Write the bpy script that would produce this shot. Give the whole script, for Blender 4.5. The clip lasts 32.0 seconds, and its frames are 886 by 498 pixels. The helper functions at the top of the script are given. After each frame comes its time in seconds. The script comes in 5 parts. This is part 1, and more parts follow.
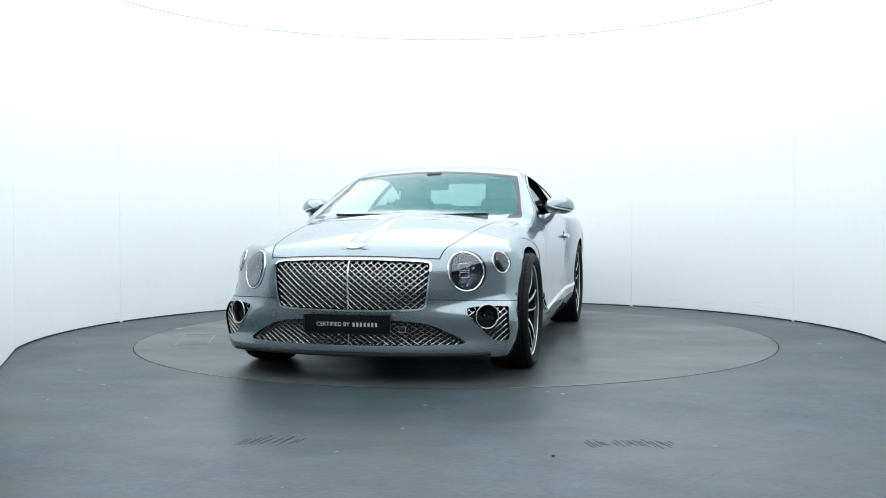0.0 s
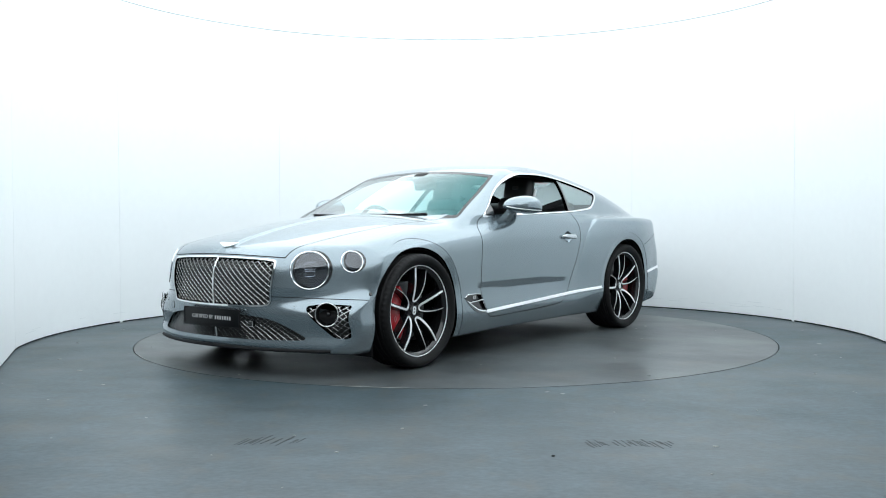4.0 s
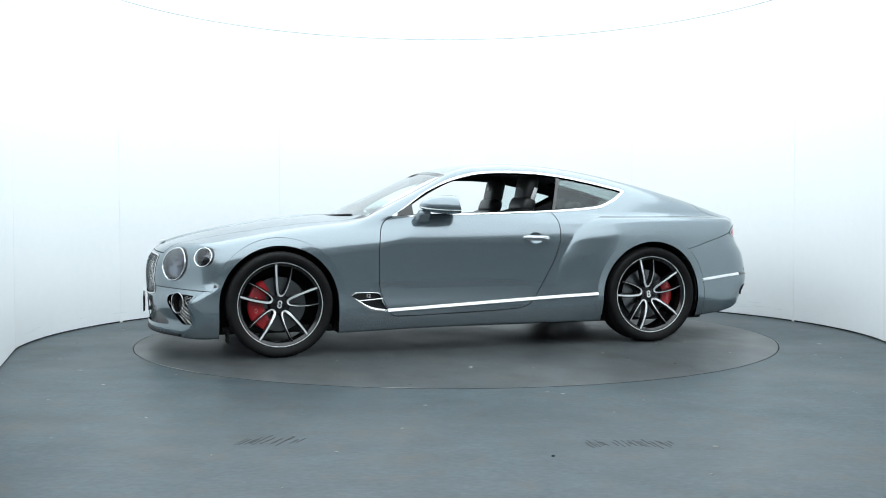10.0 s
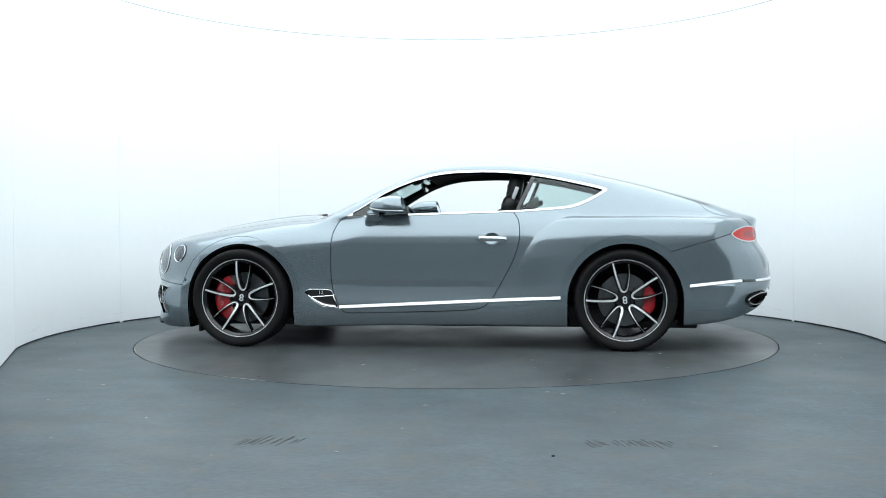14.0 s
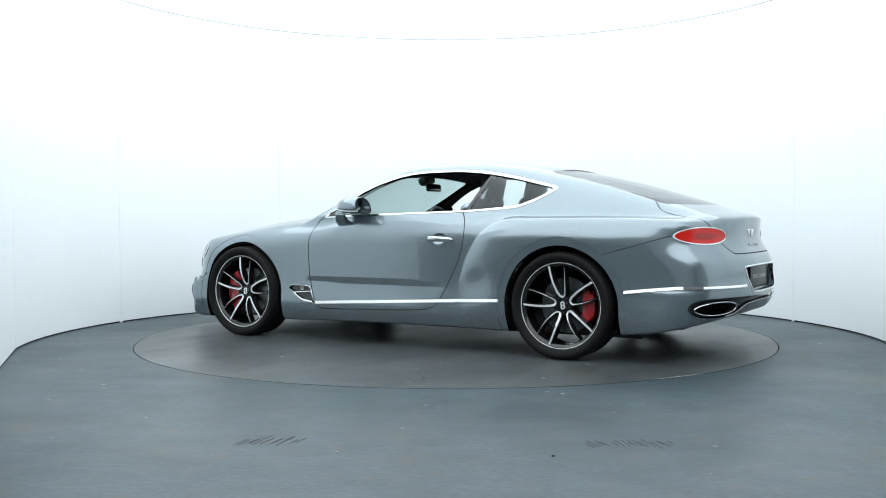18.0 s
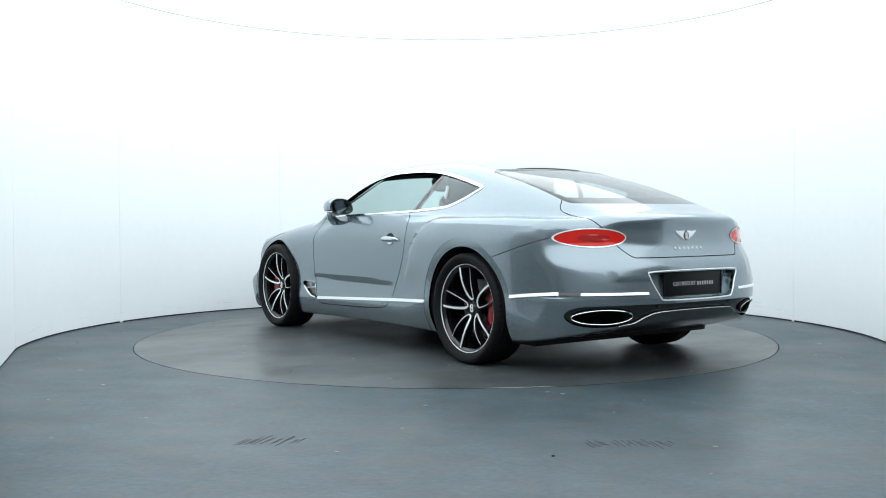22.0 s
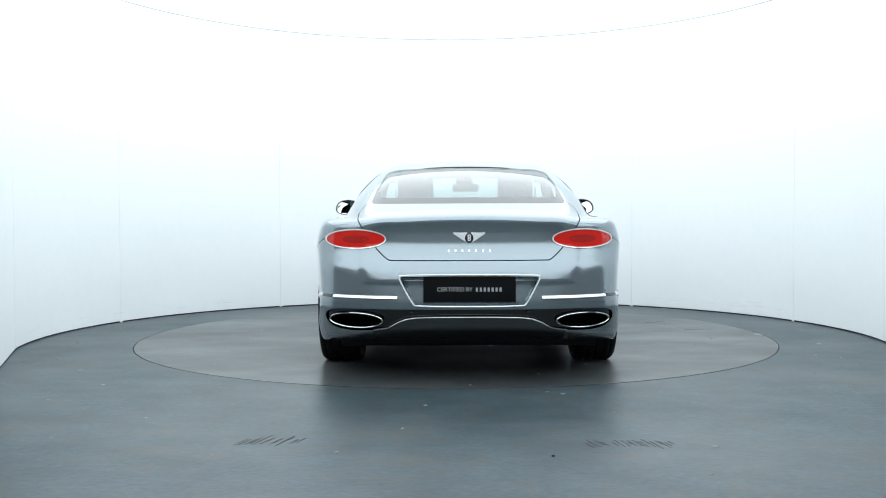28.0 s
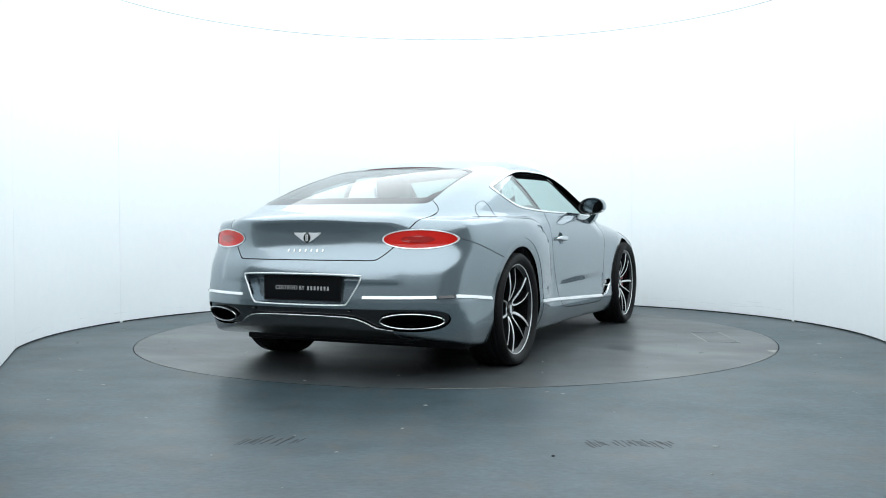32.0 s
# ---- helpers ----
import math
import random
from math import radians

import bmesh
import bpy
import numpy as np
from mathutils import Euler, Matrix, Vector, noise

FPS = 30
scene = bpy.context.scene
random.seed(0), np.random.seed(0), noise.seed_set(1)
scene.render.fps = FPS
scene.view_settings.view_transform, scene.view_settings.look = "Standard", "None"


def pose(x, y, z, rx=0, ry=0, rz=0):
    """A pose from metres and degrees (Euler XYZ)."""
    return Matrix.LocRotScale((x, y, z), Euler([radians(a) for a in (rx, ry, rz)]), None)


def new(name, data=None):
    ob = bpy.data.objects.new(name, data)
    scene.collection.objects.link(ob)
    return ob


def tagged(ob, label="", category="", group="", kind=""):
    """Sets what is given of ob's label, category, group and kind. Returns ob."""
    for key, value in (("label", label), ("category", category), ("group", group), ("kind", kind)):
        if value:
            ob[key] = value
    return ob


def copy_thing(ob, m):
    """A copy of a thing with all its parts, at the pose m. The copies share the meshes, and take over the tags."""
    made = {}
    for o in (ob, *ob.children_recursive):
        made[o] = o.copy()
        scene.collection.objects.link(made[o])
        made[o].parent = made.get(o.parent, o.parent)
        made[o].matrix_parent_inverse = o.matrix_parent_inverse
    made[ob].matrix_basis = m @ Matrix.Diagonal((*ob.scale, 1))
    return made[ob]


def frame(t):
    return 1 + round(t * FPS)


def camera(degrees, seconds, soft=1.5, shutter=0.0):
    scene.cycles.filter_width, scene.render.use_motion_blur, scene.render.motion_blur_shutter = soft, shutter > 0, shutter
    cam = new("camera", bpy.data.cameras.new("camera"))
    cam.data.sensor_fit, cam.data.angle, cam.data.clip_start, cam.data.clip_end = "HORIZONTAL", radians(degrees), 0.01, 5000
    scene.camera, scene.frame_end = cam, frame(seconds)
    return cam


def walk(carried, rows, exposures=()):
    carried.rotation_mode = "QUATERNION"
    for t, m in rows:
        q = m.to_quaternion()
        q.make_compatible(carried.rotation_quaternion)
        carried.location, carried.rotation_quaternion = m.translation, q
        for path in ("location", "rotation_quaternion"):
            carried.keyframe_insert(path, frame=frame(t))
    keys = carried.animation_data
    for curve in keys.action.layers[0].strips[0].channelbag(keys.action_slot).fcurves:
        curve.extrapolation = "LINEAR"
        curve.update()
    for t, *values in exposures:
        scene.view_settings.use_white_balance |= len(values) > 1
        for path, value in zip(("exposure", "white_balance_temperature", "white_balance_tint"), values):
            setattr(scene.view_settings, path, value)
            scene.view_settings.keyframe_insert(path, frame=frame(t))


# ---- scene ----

# ---------------------------------------------------------------- camera
cam = camera(48.93, 32.0, 1.0)
CAM_POSE = pose(-0.023, -7.957, 0.953) @ pose(0, 0, 0, 0, 0, 0.514) @ pose(0, 0, 0, 90 - 1.755) @ pose(0, 0, 0, 0, 0, -0.212)
walk(cam, [(0.0, CAM_POSE), (32.0, CAM_POSE)], [(0.0, 0.38), (3.5, 0.38), (5.5, 0.23), (7.0, 0.26), (8.0, 0.29), (10.0, 0.38), (32.0, 0.38)])

# ---------------------------------------------------------------- world and light
world = bpy.data.worlds.new("world")
scene.world = world
world.use_nodes = True
world.node_tree.nodes["Background"].inputs[0].default_value = (0.02, 0.022, 0.025, 1)
world.node_tree.nodes["Background"].inputs[1].default_value = 1.0
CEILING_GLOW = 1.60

# the room: a drum of curved wall panels round the turntable, open to the camera's side
RX, RY, RR, RH = -0.012, -0.076, 3.317, 3.0
TABLE_R = 2.508
SPIN = 5.9692
HEADING0 = 179.364


# ---------------------------------------------------------------- materials
def mat(name, base, rough=0.5, metal=0.0, coat=0.0, coat_rough=0.03, emit=None, glow=0.0, spec=0.5):
    m = bpy.data.materials.new(name)
    m.use_nodes = True
    b = m.node_tree.nodes["Principled BSDF"]
    b.inputs["Base Color"].default_value = (*base, 1)
    b.inputs["Roughness"].default_value = rough
    b.inputs["Metallic"].default_value = metal
    b.inputs["Coat Weight"].default_value = coat
    b.inputs["Coat Roughness"].default_value = coat_rough
    b.inputs["Specular IOR Level"].default_value = spec
    if emit:
        b.inputs["Emission Color"].default_value = (*emit, 1)
        b.inputs["Emission Strength"].default_value = glow
    return m


def nodes_of(m):
    return m.node_tree.nodes, m.node_tree.links, m.node_tree.nodes["Principled BSDF"]


def grain(m, amounts, scales, rough_amount=0.0, bump=0.0, bump_scale=400.0, stretch=(1, 1, 1)):
    """Two scales of noise on the base colour, the larger one on the roughness too, and fine relief."""
    n, l, b = nodes_of(m)
    base = tuple(b.inputs["Base Color"].default_value)
    rough = b.inputs["Roughness"].default_value
    co = n.new("ShaderNodeTexCoord")
    mp = n.new("ShaderNodeMapping")
    mp.inputs["Scale"].default_value = stretch
    l.new(co.outputs["Object"], mp.inputs["Vector"])
    last = None
    for amount, scale in zip(amounts, scales):
        t = n.new("ShaderNodeTexNoise")
        t.inputs["Scale"].default_value = scale
        t.inputs["Detail"].default_value = 6.0
        l.new(mp.outputs[0], t.inputs["Vector"])
        r = n.new("ShaderNodeMapRange")
        r.inputs["From Min"].default_value, r.inputs["From Max"].default_value = 0.3, 0.7
        r.inputs["To Min"].default_value, r.inputs["To Max"].default_value = 1 - amount, 1 + amount
        l.new(t.outputs["Fac"], r.inputs["Value"])
        mx = n.new("ShaderNodeMix")
        mx.data_type, mx.blend_type = "RGBA", "MULTIPLY"
        mx.inputs["Factor"].default_value = 1.0
        if last is None:
            mx.inputs["A"].default_value = base
        else:
            l.new(last, mx.inputs["A"])
        l.new(r.outputs[0], mx.inputs["B"])
        last = mx.outputs["Result"]
        if rough_amount and scale == scales[0]:
            rr = n.new("ShaderNodeMapRange")
            rr.inputs["From Min"].default_value, rr.inputs["From Max"].default_value = 0.3, 0.7
            rr.inputs["To Min"].default_value, rr.inputs["To Max"].default_value = rough - rough_amount, rough + rough_amount
            l.new(t.outputs["Fac"], rr.inputs["Value"])
            l.new(rr.outputs[0], b.inputs["Roughness"])
    l.new(last, b.inputs["Base Color"])
    if bump:
        t = n.new("ShaderNodeTexNoise")
        t.inputs["Scale"].default_value = bump_scale
        t.inputs["Detail"].default_value = 3.0
        l.new(mp.outputs[0], t.inputs["Vector"])
        bp = n.new("ShaderNodeBump")
        bp.inputs["Strength"].default_value = bump
        bp.inputs["Distance"].default_value = 0.002
        l.new(t.outputs["Fac"], bp.inputs["Height"])
        l.new(bp.outputs[0], b.inputs["Normal"])
    return m


def glass_mat(name, tint, gloss=(1.0, 1.0, 1.0), rough=0.01, least=0.075, power=3.4):
    """Thin glazing: tinted see-through sheet with a Fresnel gloss."""
    m = bpy.data.materials.new(name)
    m.use_nodes = True
    n, l = m.node_tree.nodes, m.node_tree.links
    n.remove(n["Principled BSDF"])
    tr, gl, mx = n.new("ShaderNodeBsdfTransparent"), n.new("ShaderNodeBsdfGlossy"), n.new("ShaderNodeMixShader")
    tr.inputs["Color"].default_value = (*tint, 1)
    gl.inputs["Color"].default_value = (*gloss, 1)
    gl.inputs["Roughness"].default_value = rough
    lw, pw, fr = n.new("ShaderNodeLayerWeight"), n.new("ShaderNodeMath"), n.new("ShaderNodeMath")
    lw.inputs["Blend"].default_value = 0.5
    pw.operation, fr.operation = "POWER", "MULTIPLY_ADD"
    pw.inputs[1].default_value = power
    fr.inputs[1].default_value, fr.inputs[2].default_value = 0.92, least
    l.new(lw.outputs["Facing"], pw.inputs[0])
    # the tint of the coating fades from the gloss at a glancing view
    fade, mix = n.new("ShaderNodeMapRange"), n.new("ShaderNodeMix")
    fade.inputs["From Min"].default_value, fade.inputs["From Max"].default_value = 0.60, 0.76
    mix.data_type = "RGBA"
    mix.inputs["A"].default_value, mix.inputs["B"].default_value = (*gloss, 1), (0.97, 0.98, 0.98, 1)
    l.new(lw.outputs["Facing"], fade.inputs["Value"])
    l.new(fade.outputs[0], mix.inputs["Factor"])
    l.new(mix.outputs["Result"], gl.inputs["Color"])
    l.new(pw.outputs[0], fr.inputs[0])
    l.new(fr.outputs[0], mx.inputs[0])
    l.new(tr.outputs[0], mx.inputs[1])
    l.new(gl.outputs[0], mx.inputs[2])
    l.new(mx.outputs[0], n["Material Output"].inputs["Surface"])
    return m


M_WALL = grain(mat("wall_panel_white", (0.90, 0.93, 0.94), 0.5), (0.010, 0.008), (0.8, 14.0))
M_JOINT = mat("panel_joint", (0.62, 0.66, 0.69), 0.7)
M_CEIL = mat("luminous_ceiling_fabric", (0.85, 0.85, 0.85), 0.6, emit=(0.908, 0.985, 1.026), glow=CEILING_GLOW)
M_FLOOR = grain(mat("floor_paint_grey", (0.0425, 0.064, 0.075), 0.43, spec=0.34), (0.17, 0.22, 0.24), (0.8, 5.0, 34.0), 0.09, 0.3, 60.0, (0.8, 1.0, 1.0))
M_TABLE = grain(mat("turntable_paint_grey", (0.060, 0.069, 0.072), 0.38), (0.22, 0.20, 0.17), (1.2, 6.0, 42.0), 0.12, 0.3, 60.0, (1.0, 0.6, 1.0))
def stains(m, colour, scale, amount):
    """Brownish blotches with soft edges over the base colour."""
    n, l, b = nodes_of(m)
    was = b.inputs["Base Color"].links[0].from_socket
    co, t, r, mx = n.new("ShaderNodeTexCoord"), n.new("ShaderNodeTexNoise"), n.new("ShaderNodeMapRange"), n.new("ShaderNodeMix")
    t.inputs["Scale"].default_value, t.inputs["Detail"].default_value = scale, 5.0
    l.new(co.outputs["Object"], t.inputs["Vector"])
    r.inputs["From Min"].default_value, r.inputs["From Max"].default_value = 0.54, 0.72
    r.inputs["To Min"].default_value, r.inputs["To Max"].default_value = 0.0, amount
    l.new(t.outputs["Fac"], r.inputs["Value"])
    mx.data_type = "RGBA"
    l.new(r.outputs[0], mx.inputs["Factor"])
    l.new(was, mx.inputs["A"])
    mx.inputs["B"].default_value = (*colour, 1)
    l.new(mx.outputs["Result"], b.inputs["Base Color"])


stains(M_TABLE, (0.085, 0.074, 0.060), 2.6, 0.6)
stains(M_FLOOR, (0.070, 0.072, 0.064), 1.6, 0.5)
stains(M_FLOOR, (0.074, 0.070, 0.056), 6.5, 0.5)
stains(M_TABLE, (0.040, 0.044, 0.045), 5.0, 0.6)
M_SHADOW_LINE = mat("ceiling_shadow_line", (0.48, 0.52, 0.55), 0.8)
M_GAP = mat("dark_gap", (0.012, 0.012, 0.013), 0.8)
M_OUTER = grain(mat("grey_hall_wall", (0.41, 0.44, 0.455), 0.7), (0.05, 0.05), (0.6, 6.0))
M_RUB = mat("rubbed_wall_paint", (0.80, 0.835, 0.85), 0.6)
M_CHIP = mat("bare_chip", (0.36, 0.36, 0.34), 0.7)
M_SCUFF = grain(mat("rubber_scuff", (0.031, 0.036, 0.038), 0.55, spec=0.34), (0.3, 0.3), (30.0, 120.0))


# ---------------------------------------------------------------- mesh helpers
def link_mesh(name, verts, faces, material, parent=None, label="", smooth=True, normals=None):
    me = bpy.data.meshes.new(name)
    me.from_pydata([tuple(v) for v in verts], [], [tuple(f) for f in faces])
    me.materials.append(material)
    me.polygons.foreach_set("use_smooth", [smooth] * len(me.polygons))
    if normals is not None:
        me.normals_split_custom_set_from_vertices([tuple(v) for v in normals])
    me.update()
    ob = new(name, me)
    ob.parent = parent
    if label:
        ob["label"] = label
    return ob


def part(name, bm, material, parent=None, label="", smooth=True, sharp=35):
    """Links a bmesh as one mesh object under a thing or under a part."""
    me = bpy.data.meshes.new(name)
    bmesh.ops.recalc_face_normals(bm, faces=bm.faces)
    for f in bm.faces:
        f.smooth = smooth
    if smooth:
        for e in bm.edges:
            if len(e.link_faces) == 2 and e.calc_face_angle(0) > radians(sharp):
                e.smooth = False
    bm.to_mesh(me)
    bm.free()
    me.materials.append(material)
    ob = new(name, me)
    ob.parent = parent
    if label:
        ob["label"] = label
    return ob


def box_bm(x0, x1, y0, y1, z0, z1, bevel=0.0, segs=2):
    bm = bmesh.new()
    bmesh.ops.create_cube(bm, size=1, matrix=pose((x0 + x1) / 2, (y0 + y1) / 2, (z0 + z1) / 2) @ Matrix.Diagonal((x1 - x0, y1 - y0, z1 - z0, 1)))
    if bevel:
        bmesh.ops.bevel(bm, geom=bm.edges[:], offset=bevel, segments=segs, profile=0.6, affect="EDGES")
    return bm


def empty(name, label="", category="", group="", kind=""):
    ob = new(name)
    return tagged(ob, label, category, group, kind)


# ---------------------------------------------------------------- the room
def arc_strip(r0, r1, a0, a1, z0, z1, n):
    """A curved slab between two radii, two angles (degrees) and two heights."""
    bm = bmesh.new()
    rows = []
    for i in range(n + 1):
        a = radians(a0 + (a1 - a0) * i / n)
        c, s = math.cos(a), math.sin(a)
        rows.append([bm.verts.new((RX + r * c, RY + r * s, z)) for r, z in ((r0, z0), (r1, z0), (r1, z1), (r0, z1))])
    for p, q in zip(rows, rows[1:]):
        for k in range(4):
            bm.faces.new((p[k], p[(k + 1) % 4], q[(k + 1) % 4], q[k]))
    bm.faces.new(rows[0])
    bm.faces.new(rows[-1][::-1])
    return bm


def build_room():
    # curved wall in panels that meet at thin joints
    wall = empty("wall_drum", "white curved studio wall of smooth panels with thin joints", "wall", kind="structure")
    ends = [-15.9, 19.2, 54.2, 124.6, 159.4, 193.2]
    for a0, a1 in zip(ends, ends[1:]):
        bm = arc_strip(RR, RR + 0.05, a0 + 0.028, a1 - 0.028, 0.012, RH, max(4, int((a1 - a0) / 0.7)))
        part("wall_panel", bm, M_WALL, wall)
    part("joint_backing", arc_strip(RR + 0.004, RR + 0.05, -15.9, 193.2, 0.012, RH - 0.002, 200), M_JOINT, wall)
    # straight end panels that splay towards the open side
    for a, s in ((193.2, 1), (-11.8, -1)):
        if s < 0:
            a = -15.9
        x0, y0 = RX + RR * math.cos(radians(a + 0.05 * s)), RY + RR * math.sin(radians(a + 0.05 * s))
        x1, y1 = x0 + s * 0.44, y0 - 1.30
        bm = bmesh.new()
        l = math.hypot(x1 - x0, y1 - y0)
        ox, oy = -s * (y0 - y1) / l * 0.05, -s * (x1 - x0) / l * 0.05 * s
        for z in (0.012, RH):
            for px, py in ((x0, y0), (x1, y1), (x1 + ox, y1 + oy), (x0 + ox, y0 + oy)):
                bm.verts.new((px, py, z))
        bm.verts.ensure_lookup_table()
        v = bm.verts
        for f in ((0, 1, 2, 3), (4, 5, 6, 7), (0, 1, 5, 4), (1, 2, 6, 5), (2, 3, 7, 6), (3, 0, 4, 7)):
            bm.faces.new([v[i] for i in f])
        part("wall_panel", bm, M_WALL, wall)
    # faint rubbed lines along the foot of the wall, and small pale feet under the joints
    rng = random.Random(12)
    for _ in range(34):
        a, l, z = rng.uniform(20, 186), rng.uniform(0.8, 4.5), rng.uniform(0.075, 0.135)
        part("wall_scuff", arc_strip(RR - 0.0008, RR + 0.002, a, a + l, z, z + rng.uniform(0.002, 0.005), 5), M_RUB, wall, "faint grey rub mark")
    for a in ends[1:-1]:
        part("joint_foot", arc_strip(RR - 0.008, RR + 0.002, a - 0.22, a + 0.22, 0.0, 0.014, 2), M_WALL, wall, "small white foot")
    # dark shadow gap under the wall
    part("wall_foot_gap", arc_strip(RR + 0.012, RR + 0.05, -15.9, 193.2, 0.0, 0.012, 200), M_GAP, wall)
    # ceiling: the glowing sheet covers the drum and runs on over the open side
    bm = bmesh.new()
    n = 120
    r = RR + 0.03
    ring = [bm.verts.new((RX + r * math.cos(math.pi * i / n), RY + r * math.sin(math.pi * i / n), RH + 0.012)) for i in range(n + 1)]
    # unseen wide stretch over the open side, added to brighten the car's flanks
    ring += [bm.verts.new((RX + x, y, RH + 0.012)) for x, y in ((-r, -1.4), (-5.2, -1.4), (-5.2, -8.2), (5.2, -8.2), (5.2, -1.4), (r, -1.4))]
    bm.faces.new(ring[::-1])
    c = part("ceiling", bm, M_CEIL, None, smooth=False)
    tagged(c, "glowing white stretched fabric ceiling over the turntable, with an added stretch over the open side", "ceiling", kind="structure")
    # thin grey strip, coloured as the shadow line between wall and ceiling
    ring = part("ceiling_shadow_strip", arc_strip(RR - 0.004, RR + 0.06, -15.9, 193.2, RH + 0.001, RH + 0.011, 200), M_SHADOW_LINE)
    tagged(ring, "thin grey strip coloured as the shadow where wall meets ceiling", "trim", kind="structure")
    # floor: one sheet with a round hole for the turntable
    bm = bmesh.new()
    n = 192
    inner, outer = [], []
    for i in range(n):
        a = 2 * math.pi * i / n
        c, s = math.cos(a), math.sin(a)
        inner.append(bm.verts.new(((TABLE_R + 0.0075) * c, (TABLE_R + 0.0075) * s, 0)))
        k = 7.5 / max(abs(c), abs(s) * 7.5 / 9.5)
        outer.append(bm.verts.new((k * c, k * s, 0)))
    low = [bm.verts.new((v.co.x, v.co.y, -0.05)) for v in inner]
    for i in range(n):
        j = (i + 1) % n
        bm.faces.new((inner[i], outer[i], outer[j], inner[j]))
        bm.faces.new((inner[i], inner[j], low[j], low[i]))
    f = part("floor", bm, M_FLOOR, smooth=False)
    tagged(f, "grey painted studio floor with scuffs and dust", "floor", kind="structure")
    pit = box_bm(-2.6, 2.6, -2.6, 2.6, -0.12, -0.05)
    tagged(part("floor_pit", pit, M_GAP, smooth=False), "dark pit under the turntable gap", "pit", kind="structure")
    # the plain hall on the camera's side
    for nm, b in (("wall_hall_back", (-7.5, 7.5, -9.6, -9.5, 0, 3.03)), ("wall_hall_west", (-7.6, -7.5, -9.5, 9.5, 0, 3.03)), ("wall_hall_east", (7.5, 7.6, -9.5, 9.5, 0, 3.03)), ("wall_hall_north", (-7.5, 7.5, 9.5, 9.6, 0, 3.03))):
        tagged(part(nm, box_bm(*b), M_OUTER, smooth=False), "plain grey hall wall outside the studio drum", "wall", kind="structure")
    tagged(part("ceiling_hall", box_bm(-7.5, 7.5, -9.5, 9.5, 3.03, 3.1), M_OUTER, smooth=False), "plain grey hall ceiling outside the drum", "ceiling", kind="structure")


def build_turntable():
    t = empty("turntable", "round grey painted turntable flush with the floor", "turntable")
    bm = bmesh.new()
    n = 192
    top = [bm.verts.new((TABLE_R * math.cos(2 * math.pi * i / n), TABLE_R * math.sin(2 * math.pi * i / n), 0.001)) for i in range(n)]
    low = [bm.verts.new((v.co.x, v.co.y, -0.05)) for v in top]
    bm.faces.new(top)
    for i in range(n):
        j = (i + 1) % n
        bm.faces.new((top[j], top[i], low[i], low[j]))
    part("disc", bm, M_TABLE, t, smooth=False)
    return t


build_room()
turntable = build_turntable()


# ---------------------------------------------------------------- the car's shape
# Car space: x forward from mid-wheelbase, y to the car's left, z up. Axles at x = +-1.4255.
AXLE, HUB_Z, TYRE_R = 1.4255, 0.362, 0.366


def spline(xs, ys):
    """A natural cubic spline through a few knots, as a function that also takes arrays."""
    x, y = np.array(xs, float), np.array(ys, float)
    if x[0] > x[-1]:
        x, y = x[::-1], y[::-1]
    n = len(x)
    h = np.diff(x)
    a = np.zeros((n, n))
    r = np.zeros(n)
    a[0, 0] = a[-1, -1] = 1
    for i in range(1, n - 1):
        a[i, i - 1], a[i, i], a[i, i + 1] = h[i - 1], 2 * (h[i - 1] + h[i]), h[i]
        r[i] = 6 * ((y[i + 1] - y[i]) / h[i] - (y[i] - y[i - 1]) / h[i - 1])
    m = np.linalg.solve(a, r)

    q = np.linspace(x[0], x[-1], 6001)
    i = np.clip(np.searchsorted(x, q) - 1, 0, n - 2)
    d, e = x[i + 1] - q, q - x[i]
    table = (m[i] * d ** 3 + m[i + 1] * e ** 3) / (6 * h[i]) + (y[i] / h[i] - m[i] * h[i] / 6) * d + (y[i + 1] / h[i] - m[i + 1] * h[i] / 6) * e
    return lambda v: np.interp(v, q, table)


def smax(a, b, k):
    h = np.maximum(k - np.abs(a - b), 0) / k
    return np.maximum(a, b) + h * h * k * 0.25


def smin(a, b, k):
    return -smax(-a, -b, k)


def step(t):
    t = np.minimum(np.maximum(t, 0), 1)
    return t * t * t * (t * (6 * t - 15) + 10)


# top of the lower body along the centre: bonnet, cowl, hidden belt, rear deck
TOP = spline((2.40, 2.30, 2.19, 2.0, 1.75, 1.5, 1.2, 0.9, 0.5, 0.0, -0.7, -1.2, -1.7, -2.1, -2.6), (0.64, 0.722, 0.783, 0.843, 0.897, 0.940, 0.978, 0.996, 1.015, 1.040, 1.005, 0.990, 0.992, 0.985, 0.965))
# fall of that top towards the sides
FALL = spline((2.4, 2.0, 1.4, 0.7, 0.0, -1.0, -2.0, -2.6), (0.05, 0.075, 0.085, 0.06, 0.03, 0.02, 0.03, 0.05))
# greatest half width along the car
WIDE = spline((2.5, 2.1, 1.75, 1.4255, 1.0, 0.6, 0.0, -0.5, -0.9, -1.4255, -1.9, -2.2, -2.6), (0.87, 0.925, 0.945, 0.957, 0.952, 0.944, 0.940, 0.938, 0.938, 0.942, 0.925, 0.90, 0.85))
# how the side falls away from that width with height
SIDE = spline((0.10, 0.16, 0.24, 0.30, 0.38, 0.46, 0.56, 0.68, 0.76, 0.80, 0.86, 0.93, 1.00, 1.06), (-0.078, -0.048, -0.016, -0.006, -0.010, -0.013, -0.0105, -0.004, -0.0006, 0.0, -0.009, -0.030, -0.060, -0.096))
